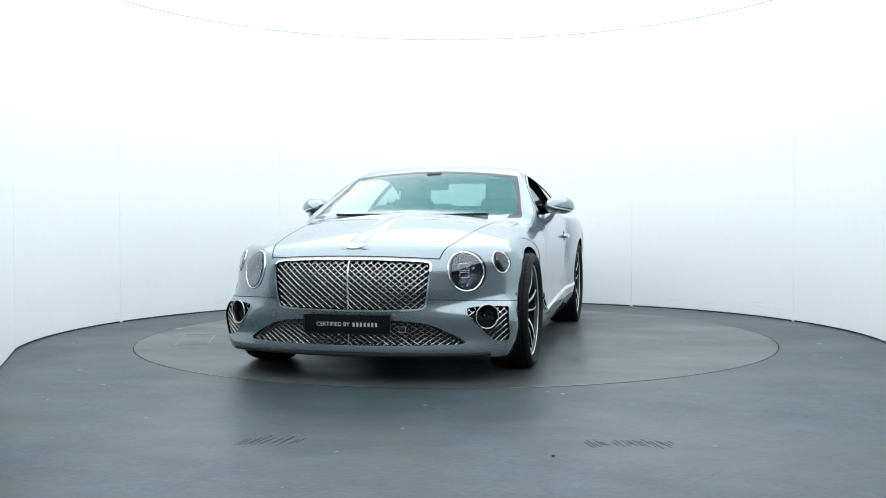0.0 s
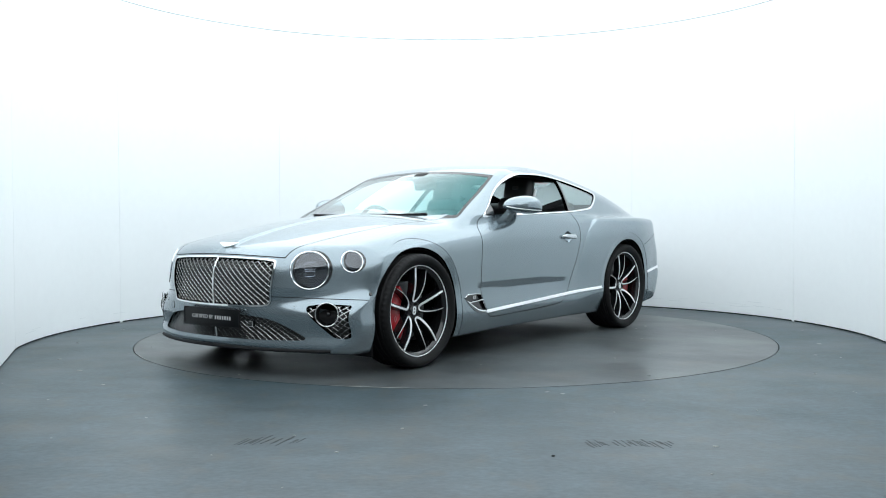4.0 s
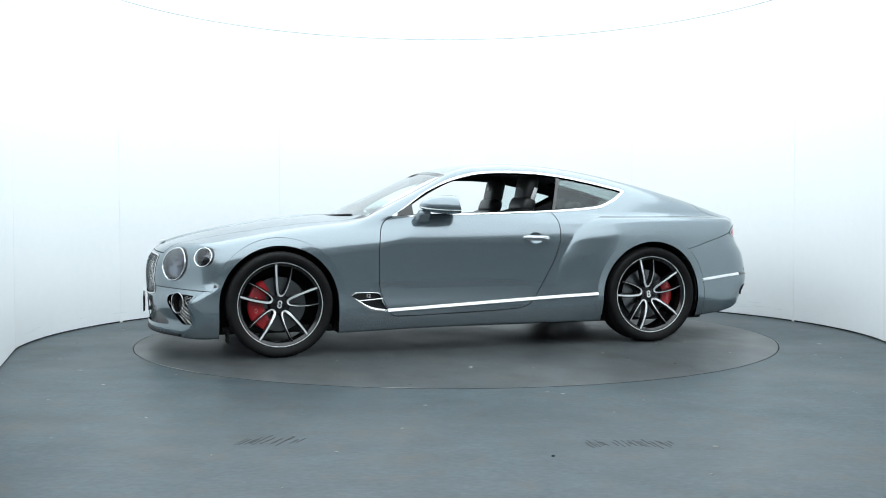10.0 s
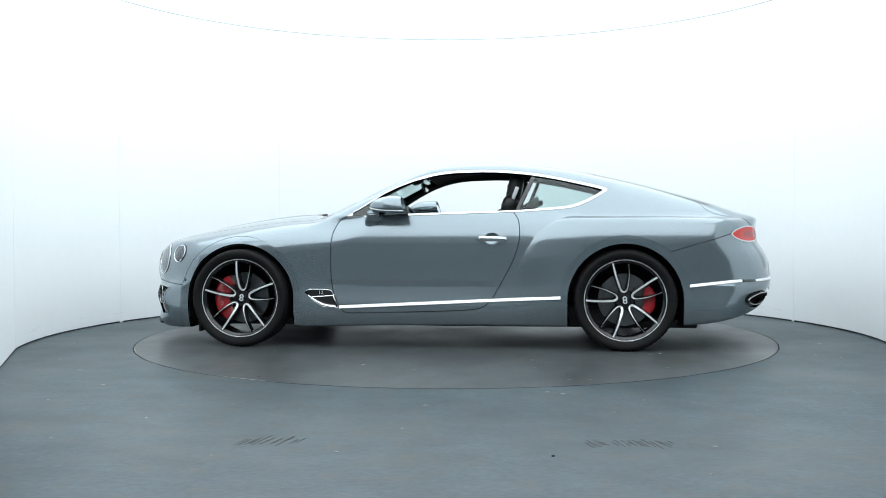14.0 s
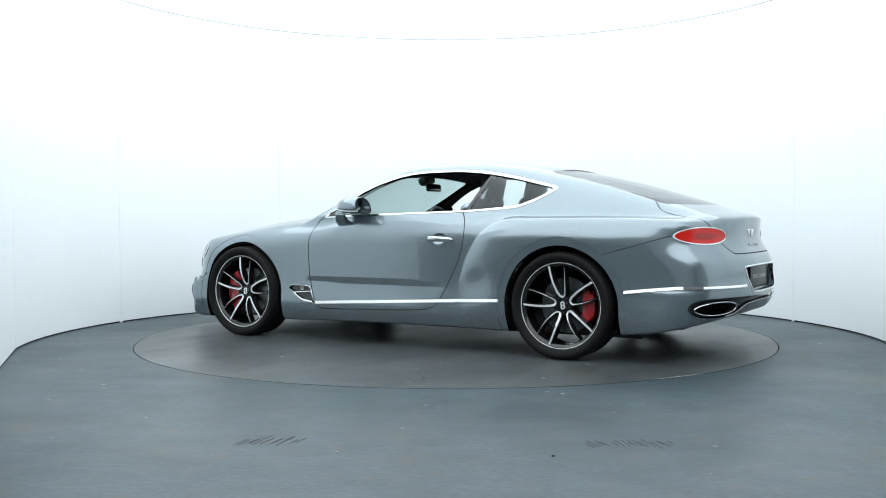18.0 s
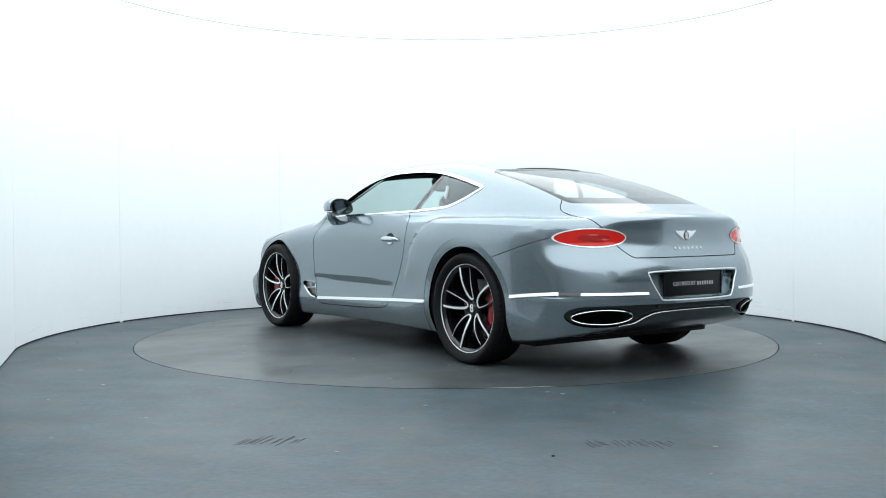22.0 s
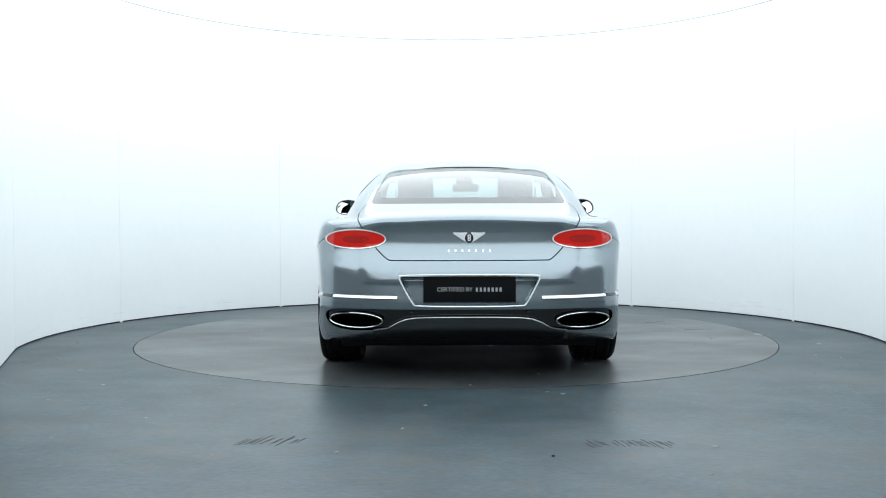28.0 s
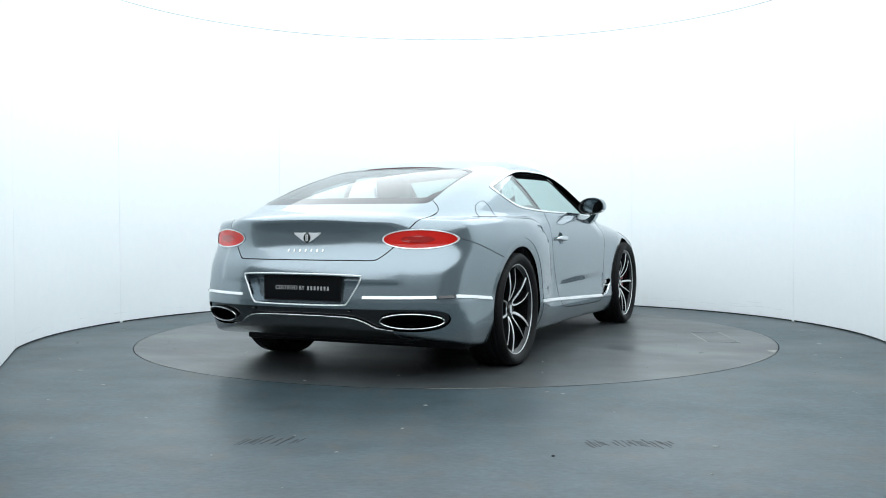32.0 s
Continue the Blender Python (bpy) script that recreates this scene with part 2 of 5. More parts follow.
# the rear haunch: where its front edge stands at each height, and how far it swells
HAUNCH = spline((0.15, 0.45, 0.648, 0.785, 0.892, 0.946, 1.0), (-0.62, -0.66, -0.715, -0.79, -0.885, -0.985, -1.15))
# front and rear faces: centre line and how fast they curve back
NOSE = spline((0.05, 0.13, 0.165, 0.195, 0.218, 0.245, 0.30, 0.41, 0.54, 0.66, 0.72, 0.85), (2.20, 2.262, 2.290, 2.300, 2.298, 2.292, 2.294, 2.306, 2.314, 2.302, 2.282, 2.225))
NOSE_BACK = spline((0.1, 0.3, 0.42, 0.50, 0.60, 0.72, 0.9), (0.33, 0.33, 0.36, 0.54, 0.60, 0.60, 0.60))
TAIL = spline((0.10, 0.16, 0.22, 0.30, 0.38, 0.43, 0.46, 0.49, 0.515, 0.56, 0.62, 0.68, 0.73, 0.78, 0.84, 0.90, 0.95, 0.98, 1.1), (-2.38, -2.42, -2.455, -2.495, -2.534, -2.556, -2.560, -2.560, -2.556, -2.548, -2.535, -2.515, -2.484, -2.456, -2.443, -2.446, -2.460, -2.468, -2.47))
BELLY = spline((2.6, 2.34, 2.2, 2.0, 1.8, 0.9, -0.9, -1.75, -2.0, -2.2, -2.35, -2.45, -2.6), (0.20, 0.172, 0.156, 0.138, 0.133, 0.15, 0.165, 0.172, 0.197, 0.234, 0.272, 0.302, 0.35))
# greenhouse: centre line from screen base over the roof to the tail, and its half width at the belt
ROOF = spline((1.3, 1.05, 0.95, 0.80, 0.645, 0.45, 0.30, 0.170, 0.03, -0.15, -0.407, -0.755, -1.194, -1.537, -1.983, -2.308, -2.45), (0.80, 0.925, 0.975, 1.045, 1.117, 1.207, 1.275, 1.328, 1.366, 1.389, 1.400, 1.380, 1.314, 1.240, 1.116, 1.010, 0.962))
CABIN = spline((1.3, 0.95, 0.62, 0.3, 0.0, -0.6, -1.0, -1.284, -1.6, -1.95, -2.3, -2.6), (0.76, 0.838, 0.868, 0.880, 0.884, 0.868, 0.850, 0.832, 0.795, 0.725, 0.64, 0.57))


def swell(d, z):
    """How far the haunch stands out at a distance d behind its front edge: a crisp start, then a slow swell."""
    crisp = step((z - 0.42) / 0.30)
    return 0.026 * crisp * (1 - np.exp(-np.maximum(d, 0) / 0.055)) + (0.020 + 0.026 * (1 - crisp)) * step((d + 0.1) / 0.55)


def shape(p):
    """Below nought inside the closed body, above nought outside; about metres near the skin."""
    x, y, z = p[..., 0], np.abs(p[..., 1]), p[..., 2]
    # lower body
    w = WIDE(x) + SIDE(z) + swell(HAUNCH(z) + 0.035 - x, z) * step((x + 2.35) / 0.75) * step((z - 0.10) / 0.35)
    # the folded crease low on the door
    w = w - 0.010 * np.maximum(0, 1 - np.maximum((z - 0.460 - 0.01 * x) / 0.045, (0.460 + 0.01 * x - z) / 0.13)) * step((0.80 - x) / 0.12) * step((x + 0.62) / 0.35)
    # the recessed band round the wheel arches and the shelf low on the rear bumper
    r = np.minimum(np.hypot(x - AXLE, np.maximum(z - HUB_Z, 0)), np.hypot(x + AXLE, np.maximum(z - HUB_Z, 0)))
    w = w - 0.007 * np.clip((0.468 - r) / 0.056, 0, 1) * step((z - 0.12) / 0.2)
    w = w + 0.010 * step((0.50 - z) / 0.04) * step((-1.80 - x) / 0.5)
    side = y - w
    t = TOP(x) - FALL(x) * (y / 0.8) ** 2.2
    # the bonnet's raised middle and the crease beside it
    t = t + 0.010 * (1 - step((y - 0.02) / 0.05)) * step((x - 0.7) / 0.6) * step((2.4 - x) / 0.3)
    top = (z - t) * 0.97
    front = (x - (NOSE(z) - NOSE_BACK(z) * y ** (2.4 + 0.6 * step((z - 0.42) / 0.14)))) * 0.9
    rear = ((TAIL(z) + 0.40 * y ** 3) - x) * 0.93
    low = smax(side, top, 0.17 - 0.09 * step((0.80 - x) / 0.5) - 0.035 * step((-0.70 - x) / 0.35))
    low = smax(low, front, 0.075)
    low = smax(low, rear, 0.10)
    low = smax(low, BELLY(x) - z, 0.022)
    # greenhouse
    bow = 0.11 * step((x + 0.25) / 0.4) + 0.30 * np.clip(x - 0.15, 0, 0.6) - 0.10 * step((-0.9 - x) / 0.5)
    g_top = (z - (ROOF(x + bow * y * y) - 0.085 * y * y * step((0.9 - x) / 0.8))) * 0.92
    g_side = (y - (CABIN(x) - 0.54 * np.maximum(z - 0.98, 0) - (0.42 - 0.12 * step((x + 0.6) / 0.6)) * np.maximum(z - 0.98, 0) ** 2)) * 0.9
    cabin = smax(g_top, g_side, 0.12 - 0.07 * step((x + 0.35) / 0.45))
    cabin = smax(cabin, rear, 0.03)
    cabin = smax(cabin, 0.6 - z, 0.02)
    cabin = smax(cabin, x - 1.2, 0.02)
    return smin(low, cabin, 0.035)


def normal_at(p, h=0.0012):
    g = np.empty_like(p)
    for k in range(3):
        d = np.zeros(3)
        d[k] = h
        g[:, k] = shape(p + d) - shape(p - d)
    return g / np.maximum(np.linalg.norm(g, axis=1, keepdims=True), 1e-9)


def hull_grid():
    """The left half of the skin as a grid: rays from the car's long axis meet the shape."""
    za, xf, xr = 0.56, 1.72, -1.95
    nf, nm, nr, nv = 84, 300, 84, 230
    u = [(xf, math.pi / 2 * (1 - i / nf)) for i in range(nf)] + [(xf + (xr - xf) * i / nm, 0) for i in range(nm + 1)] + [(xr, -math.pi / 2 * (i + 1) / nr) for i in range(nr)]
    xa = np.array([a for a, b in u])[:, None]
    tilt = np.array([b for a, b in u])[:, None]
    phi = np.linspace(-math.pi / 2, math.pi / 2, nv)[None, :]
    d = np.stack([np.sin(tilt) + 0 * phi, np.cos(tilt) * np.cos(phi), np.cos(tilt) * np.sin(phi)], -1)
    o = np.stack([xa + 0 * phi, 0 * xa + 0 * phi, za + 0 * xa + 0 * phi], -1)
    lo, hi = np.full(d.shape[:2], 0.02), np.full(d.shape[:2], 1.6)
    for _ in range(26):
        mid = (lo + hi) / 2
        s = shape(o + d * mid[..., None])
        lo, hi = np.where(s < 0, mid, lo), np.where(s < 0, hi, mid)
    p = o + d * ((lo + hi) / 2)[..., None]
    n0, n1 = p.shape[:2]
    i = np.arange(n0 * n1).reshape(n0, n1)
    a, b, c, e = i[:-1, :-1].ravel(), i[1:, :-1].ravel(), i[1:, 1:].ravel(), i[:-1, 1:].ravel()
    v = p.reshape(-1, 3)
    v[np.abs(v[:, 1]) < 1e-6, 1] = 0
    return v, np.concatenate([np.stack([a, b, c], 1), np.stack([a, c, e], 1)])


class Skin:
    """Triangles with a label each; cut() splits them along the zero line of a field."""

    def __init__(self, v, t, label):
        self.v, self.t = v, t
        self.lab = np.array([label] * len(t), dtype=object)

    def cut(self, field, inside, only=None):
        s = field(self.v)
        s = np.where(np.abs(s) < 2e-5, 2e-5, s)
        sel = np.ones(len(self.t), bool) if only is None else np.isin(self.lab, list(only))
        st = s[self.t]
        neg = (st < 0).sum(1)
        self.lab[sel & (neg == 3)] = inside
        mix = np.where(sel & ((neg == 1) | (neg == 2)))[0]
        if not len(mix):
            return self
        t, st = self.t[mix], st[mix]
        lone = np.where(neg[mix] == 1, np.argmax(st < 0, 1), np.argmax(st >= 0, 1))
        r = np.arange(len(t))
        t = np.stack([t[r, lone], t[r, (lone + 1) % 3], t[r, (lone + 2) % 3]], 1)
        e = np.concatenate([t[:, [0, 1]], t[:, [0, 2]]])
        e.sort(axis=1)
        uq, inv = np.unique(e, axis=0, return_inverse=True)
        inv = inv.ravel()
        sa, sb = s[uq[:, 0]], s[uq[:, 1]]
        k = (sa / (sa - sb))[:, None]
        nv = self.v[uq[:, 0]] * (1 - k) + self.v[uq[:, 1]] * k
        base = len(self.v)
        p1, p2 = base + inv[:len(t)], base + inv[len(t):]
        lone_lab = np.where(neg[mix] == 1, inside, self.lab[mix])
        pair_lab = np.where(neg[mix] == 1, self.lab[mix], inside)
        keep = np.ones(len(self.t), bool)
        keep[mix] = False
        self.v = np.concatenate([self.v, nv])
        self.t = np.concatenate([self.t[keep], np.stack([t[:, 0], p1, p2], 1), np.stack([p1, t[:, 1], t[:, 2]], 1), np.stack([p1, t[:, 2], p2], 1)])
        self.lab = np.concatenate([self.lab[keep], lone_lab, pair_lab, pair_lab])
        return self


def chaikin(pts, n=3):
    p = np.array(pts, float)
    for _ in range(n):
        q = np.roll(p, -1, axis=0)
        p = np.stack([p * 0.75 + q * 0.25, p * 0.25 + q * 0.75], 1).reshape(-1, 2)
    return p


def chaikin_open(pts, n=2):
    p = np.array(pts, float)
    for _ in range(n):
        p = np.concatenate([p[:1], np.stack([p[:-1] * 0.75 + p[1:] * 0.25, p[:-1] * 0.25 + p[1:] * 0.75], 1).reshape(-1, 2), p[-1:]])
    return [(float(a), float(b)) for a, b in p]


def signed(poly, a, b):
    """Signed distance from points (a, b) to a closed outline, below nought inside."""
    poly = np.asarray(poly, float)
    d = np.full(a.shape, 1e9)
    ins = np.zeros(a.shape, bool)
    for (x0, y0), (x1, y1) in zip(poly, np.roll(poly, -1, axis=0)):
        ex, ey = x1 - x0, y1 - y0
        l2 = ex * ex + ey * ey + 1e-12
        k = np.clip(((a - x0) * ex + (b - y0) * ey) / l2, 0, 1)
        d = np.minimum(d, np.hypot(a - x0 - k * ex, b - y0 - k * ey))
        cross = (y0 > b) != (y1 > b)
        ins ^= cross & (a < (x1 - x0) * (b - y0) / (y1 - y0 + 1e-15) + x0)
    return np.where(ins, -d, d)


def outline(pts, axes, rounds=3, grow=0.0, only=None):
    """A field for Skin.cut: an outline drawn in two of the axes, on one stretch of the car (only)."""
    poly = chaikin(pts, rounds) if rounds else np.array(pts, float)
    lo, hi = poly.min(0) - 0.08, poly.max(0) + 0.08

    def f(v):
        a, b = v[:, axes[0]], v[:, axes[1]]
        s = np.full(len(v), 0.08)
        m = (a > lo[0]) & (a < hi[0]) & (b > lo[1]) & (b < hi[1])
        if only is not None:
            m &= only(v)
        s[m] = np.minimum(signed(poly, a[m], b[m]), 0.08)
        return s - grow
    return f


# ---------------------------------------------------------------- the car's panels
M_PAINT = mat("silver_blue_metallic_paint", (0.256, 0.308, 0.338), 0.235, 0.74, 1.0, 0.02)
M_PAINT.node_tree.nodes["Principled BSDF"].inputs["Specular Tint"].default_value = (0.50, 0.55, 0.59, 1)
M_CHROME = mat("chrome", (0.86, 0.87, 0.88), 0.06, 1.0)
M_SATIN = mat("machined_silver", (0.93, 0.94, 0.95), 0.30, 0.40)
M_BAR = mat("satin_grille_bar", (0.66, 0.67, 0.68), 0.24, 0.9)
M_GLOSS = mat("gloss_black", (0.010, 0.010, 0.011), 0.10, 0.0, 0.6)
M_BLACK = mat("matt_black_plastic", (0.008, 0.008, 0.009), 0.6, spec=0.25)
M_RUBBER = grain(mat("tyre_rubber", (0.007, 0.007, 0.0075), 0.62, spec=0.20), (0.18, 0.15), (12.0, 160.0), 0.06, 0.15, 300.0)
M_LINER = mat("black_headliner", (0.012, 0.012, 0.013), 0.9)
M_LEATHER = grain(mat("black_leather", (0.016, 0.016, 0.017), 0.42), (0.15, 0.1), (8.0, 90.0), 0.05, 0.25, 260.0)
M_RED = mat("red_caliper_paint", (0.42, 0.012, 0.018), 0.28, 0.0, 0.6)
M_MARK = mat("faded_pale_paint", (0.50, 0.22, 0.21), 0.5)
M_DISC = grain(mat("brake_disc_iron", (0.16, 0.165, 0.17), 0.32, 1.0), (0.06, 0.06), (30.0, 200.0))
M_WHEELBLACK = mat("wheel_black_paint", (0.007, 0.007, 0.008), 0.22, 0.0, 0.35)
# weak glow added to the tail lens to keep its red bright
M_TAILRED = mat("red_lamp_lens", (0.42, 0.009, 0.006), 0.10, 0.0, 0.0, emit=(1.0, 0.045, 0.03), glow=0.12)
M_WINDOW = glass_mat("green_tinted_glass", (0.68, 0.83, 0.81), (0.31, 0.67, 0.67), 0.01, 0.055)
M_SIDEGLASS = glass_mat("pale_tinted_glass", (0.74, 0.83, 0.82), (0.86, 0.93, 0.93), 0.01, 0.05)
M_REARGLASS = glass_mat("grey_tinted_glass", (0.50, 0.58, 0.58), (0.80, 0.92, 0.93), 0.01, 0.035, 4.8)
M_LENS = glass_mat("clear_lamp_lens", (0.84, 0.88, 0.95), (0.93, 0.95, 1.0), 0.01, 0.12)
M_FRIT = mat("black_glass_border", (0.012, 0.013, 0.014), 0.03, spec=0.3)
M_PLATE = mat("charcoal_plate", (0.005, 0.0055, 0.0065), 0.3, spec=0.2)
M_WHITE = mat("pale_letter_paint", (0.46, 0.47, 0.48), 0.5)

BELT = [(.640, .962), (.56, 1.008), (.464, 1.074), (.318, 1.170), (.109, 1.264), (-.102, 1.311), (-.308, 1.319), (-.518, 1.318), (-.723, 1.299), (-.93, 1.263), (-1.131, 1.218), (-1.262, 1.187), (-1.314, 1.168), (-1.288, 1.147), (-1.203, 1.094), (-1.116, 1.056), (-1.034, 1.028), (-.811, 1.012), (-.627, 1.001), (-.103, .987), (.30, .976), (.55, .967)]
DOOR = [(.60, .975), (.66, .955), (.700, .90), (.723, .80), (.727, .6), (.722, .46), (.69, .36), (.638, .262), (.55, .258), (.10, .272), (-.30, .286), (-.39, .302), (-.44, .335), (-.481, .387), (-.55, .51), (-.621, .638), (-.66, .75), (-.672, .815), (-.673, .88), (-.662, .95), (-.626, 1.0), (-.6, 1.03), (-.5, 1.05), (.3, 1.05)]
SCREEN = [(-.785, .965), (-.765, .956), (0, .946), (.765, .956), (.785, .965), (.752, 1.04), (.717, 1.131), (.684, 1.20), (.640, 1.296), (.58, 1.42), (-.58, 1.42), (-.640, 1.296), (-.684, 1.20), (-.717, 1.131), (-.752, 1.04)]
BACKLIGHT = [(-.545, 1.296), (-.3, 1.309), (0, 1.316), (.3, 1.309), (.545, 1.296), (.568, 1.22), (.590, 1.12), (.600, 1.052), (.57, 1.046), (.3, 1.046), (0, 1.046), (-.3, 1.046), (-.57, 1.046), (-.600, 1.052), (-.590, 1.12), (-.568, 1.22)]
BOOT = [(-.44, .715), (-.47, .717), (-.545, .785), (-.605, .87), (-.657, .945), (-.675, .985), (-.655, 1.025), (-.60, 1.068), (-.56, 1.095), (.56, 1.095), (.60, 1.068), (.655, 1.025), (.675, .985), (.657, .945), (.605, .87), (.545, .785), (.47, .717), (.44, .715)]
GRILLE = [(0, .728), (.30, .722), (.45, .713), (.482, .700), (.482, .66), (.462, .50), (.452, .445), (.43, .428), (.30, .422), (0, .419), (-.30, .422), (-.43, .428), (-.452, .445), (-.462, .50), (-.482, .66), (-.482, .700), (-.45, .713), (-.30, .722)]
INTAKE = [(0, .374), (.30, .370), (.45, .354), (.54, .318), (.66, .250), (.67, .232), (.60, .226), (0, .220), (-.60, .226), (-.67, .232), (-.66, .250), (-.54, .318), (-.45, .354), (-.30, .370)]
FOGVENT = [(.665, .452), (.89, .450), (.905, .43), (.908, .245), (.885, .232), (.83, .234), (.80, .25), (.705, .36), (.665, .41)]
PLATE_BAY = [(-.40, .636), (.40, .636), (.405, .615), (.325, .47), (.30, .456), (-.30, .456), (-.325, .47), (-.405, .615)]
DIFFUSER = [(-.86, .375), (-.84, .42), (-.75, .438), (0, .440), (.75, .438), (.84, .42), (.86, .375), (.82, .325), (.72, .302), (.58, .306), (.47, .325), (.40, .365), (.30, .390), (0, .394), (-.30, .390), (-.40, .365), (-.47, .325), (-.58, .306), (-.72, .302), (-.82, .325)]
VENT = [(.948, .434), (.74, .434), (.715, .415), (.700, .355), (.658, .298), (.755, .298), (.80, .313), (.86, .352)]
LAMP_BIG, LAMP_SMALL = (2.100, .664, .65), (1.915, .834, .698)


def ball(c, r):
    return lambda v: np.linalg.norm(v - np.array(c), axis=1) - r


def oval(cy, cz, a, b, keep):
    def f(v):
        k = np.hypot((v[:, 1] - cy) / a, (v[:, 2] - cz) / b)
        return np.where(keep(v), (k - 1) * b, 0.5)
    return f


def arch_field(c, r=0.412):
    return lambda v: np.where(v[:, 1] > 0.45, np.hypot(v[:, 0] - c, np.maximum(v[:, 2] - HUB_Z, 0)) - r, 0.5)


def bonnet_field(v):
    x, y, z = v[:, 0], v[:, 1], v[:, 2]
    edge = np.interp(x, (0.6, 1.0, 1.463, 2.018, 2.20, 2.3, 2.4), (0.715, 0.67, 0.618, 0.560, 0.515, 0.47, 0.42))
    return np.maximum(np.maximum(y - edge, (1.03 - 0.52 * y * y) - x), np.maximum((0.741 - 0.06 * y * y - z) * 1.0, 0.9 - 0.2 - z))


def cowl_field(v):
    x, y, z = v[:, 0], v[:, 1], v[:, 2]
    return np.maximum(np.maximum(y - 0.735, (0.90 - 0.42 * y * y) - x), np.maximum(x - (1.034 - 0.52 * y * y), 0.9 - z))


def divider_line(v):
    (x0, z0), (x1, z1) = (-.644, 1.0), (-.762, 1.27)
    l = math.hypot(x1 - x0, z1 - z0)
    return ((v[:, 0] - x0) * (z1 - z0) - (v[:, 2] - z0) * (x1 - x0)) / l


def rear_bumper_field(v):
    return np.maximum(v[:, 2] - np.minimum(.728 + (-1.782 - v[:, 0]) * .29, .838), v[:, 0] + 1.62)


def front_bumper_field(v):
    return np.maximum(v[:, 2] - (.462 + 0.02 * (v[:, 0] - 1.85) / .3), 1.62 - v[:, 0])


front_of = lambda x0: (lambda v: v[:, 0] > x0)
behind = lambda x0: (lambda v: v[:, 0] < x0)
outer = lambda y0: (lambda v: v[:, 1] > y0)


def cut_panels():
    sk = Skin(*hull_grid(), "body")
    B = ("body",)
    for c in (AXLE, -AXLE):
        sk.cut(arch_field(c), "void", B)
    for c, nm in ((AXLE, "lip_front"), (-AXLE, "lip_rear")):
        sk.cut(arch_field(c, 0.468), nm, B)
    # glazing
    dlo = outline(BELT, (0, 2), 2, 0, outer(0.4))
    sk.cut(dlo, "window_trim", B)
    sk.cut(lambda v: dlo(v) + np.interp(v[:, 2], (1.0, 1.05), (0.0105, 0.016)) - 0.0095 * step(v[:, 0] / 0.4) * (v[:, 2] > 1.0), "opening", ("window_trim",))
    sk.cut(lambda v: -divider_line(v) - 0.013, "divider", ("opening",))
    sk.cut(lambda v: -divider_line(v) + 0.013, "front_opening", ("divider",))
    sk.cut(lambda v: 0.455 - v[:, 0], "sail", ("front_opening",))
    ws = outline(SCREEN, (1, 2), 1, 0, lambda v: v[:, 0] > -0.12)
    sk.cut(bonnet_field, "bonnet", B)
    sides_of = ws
    ws = lambda v: np.maximum(sides_of(v), np.where(v[:, 2] > 0.9, (0.168 - 0.05 * v[:, 1] ** 2 - v[:, 0]) * 0.6, 0.5))
    sk.cut(ws, "screen_edge", B)
    sk.cut(lambda v: ws(v) + 0.024, "screen", ("screen_edge",))
    sk.cut(cowl_field, "cowl", B)
    bl = outline(BACKLIGHT, (1, 2), 1, 0, behind(-0.8))
    sk.cut(bl, "backlight_edge", B)
    sk.cut(lambda v: bl(v) + 0.010 + 0.030 * np.clip((1.135 - v[:, 2]) / 0.03, 0, 1), "backlight", ("backlight_edge",))
    # lamps
    tl = oval(.672, .837, .192, .059, behind(-1.9))
    sk.cut(tl, "tail_ring", B)
    sk.cut(oval(.672, .837, .184, .0515, behind(-1.9)), "tail_lens", ("tail_ring",))
    for c, r, w, nm in ((LAMP_BIG, .121, .012, "big"), (LAMP_SMALL, .0705, .010, "small")):
        sk.cut(ball(c, r), nm + "_ring", ("body", "bonnet"))
        sk.cut(ball(c, r - w), nm + "_lens", (nm + "_ring",))
    # openings in the nose
    gr = outline(GRILLE, (1, 2), 1, 0, front_of(1.9))
    sk.cut(gr, "grille_ring", ("body", "bonnet"))
    sk.cut(lambda v: gr(v) + 0.010, "grille_hole", ("grille_ring",))
    lo = outline(INTAKE, (1, 2), 2, 0, front_of(1.7))
    sk.cut(lo, "intake_hole", B)
    fg = outline(FOGVENT, (1, 2), 1, 0, lambda v: (v[:, 0] > 1.7) & (v[:, 1] > 0.5))
    sk.cut(fg, "fog_ring", B)
    sk.cut(lambda v: fg(v) + 0.008, "fog_hole", ("fog_ring",))
    # the tail
    bay = outline(PLATE_BAY, (1, 2), 1, 0, behind(-2.2))
    sk.cut(bay, "bay_ring", B)
    sk.cut(lambda v: bay(v) + 0.008, "bay", ("bay_ring",))
    ex = oval(.663, .367, .168, .047, behind(-2.0))
    sk.cut(outline(DIFFUSER, (1, 2), 2, 0, behind(-2.0)), "diffuser", B)
    sk.cut(ex, "exhaust_hole", ("diffuser", "body"))
    sk.cut(lambda v: np.maximum(np.maximum(v[:, 1] - 0.56, v[:, 2] - 0.40), v[:, 0] + 2.0), "valance", B)
    boot = outline(BOOT, (1, 2), 1, 0, behind(-1.72))
    slim = lambda v: np.where(v[:, 2] > 0.99, 0.0010, 0.0032)
    sk.cut(lambda v: boot(v) - slim(v), "gap_boot", B)
    sk.cut(lambda v: boot(v) + slim(v), "boot_lid", ("gap_boot",))
    # side
    sk.cut(outline(VENT, (0, 2), 1, 0, outer(0.5)), "vent", B)
    door = outline(DOOR, (0, 2), 2, 0, outer(0.5))
    sk.cut(lambda v: door(v) - 0.003, "gap_door", B)
    sk.cut(lambda v: door(v) + 0.003, "door", ("gap_door",))
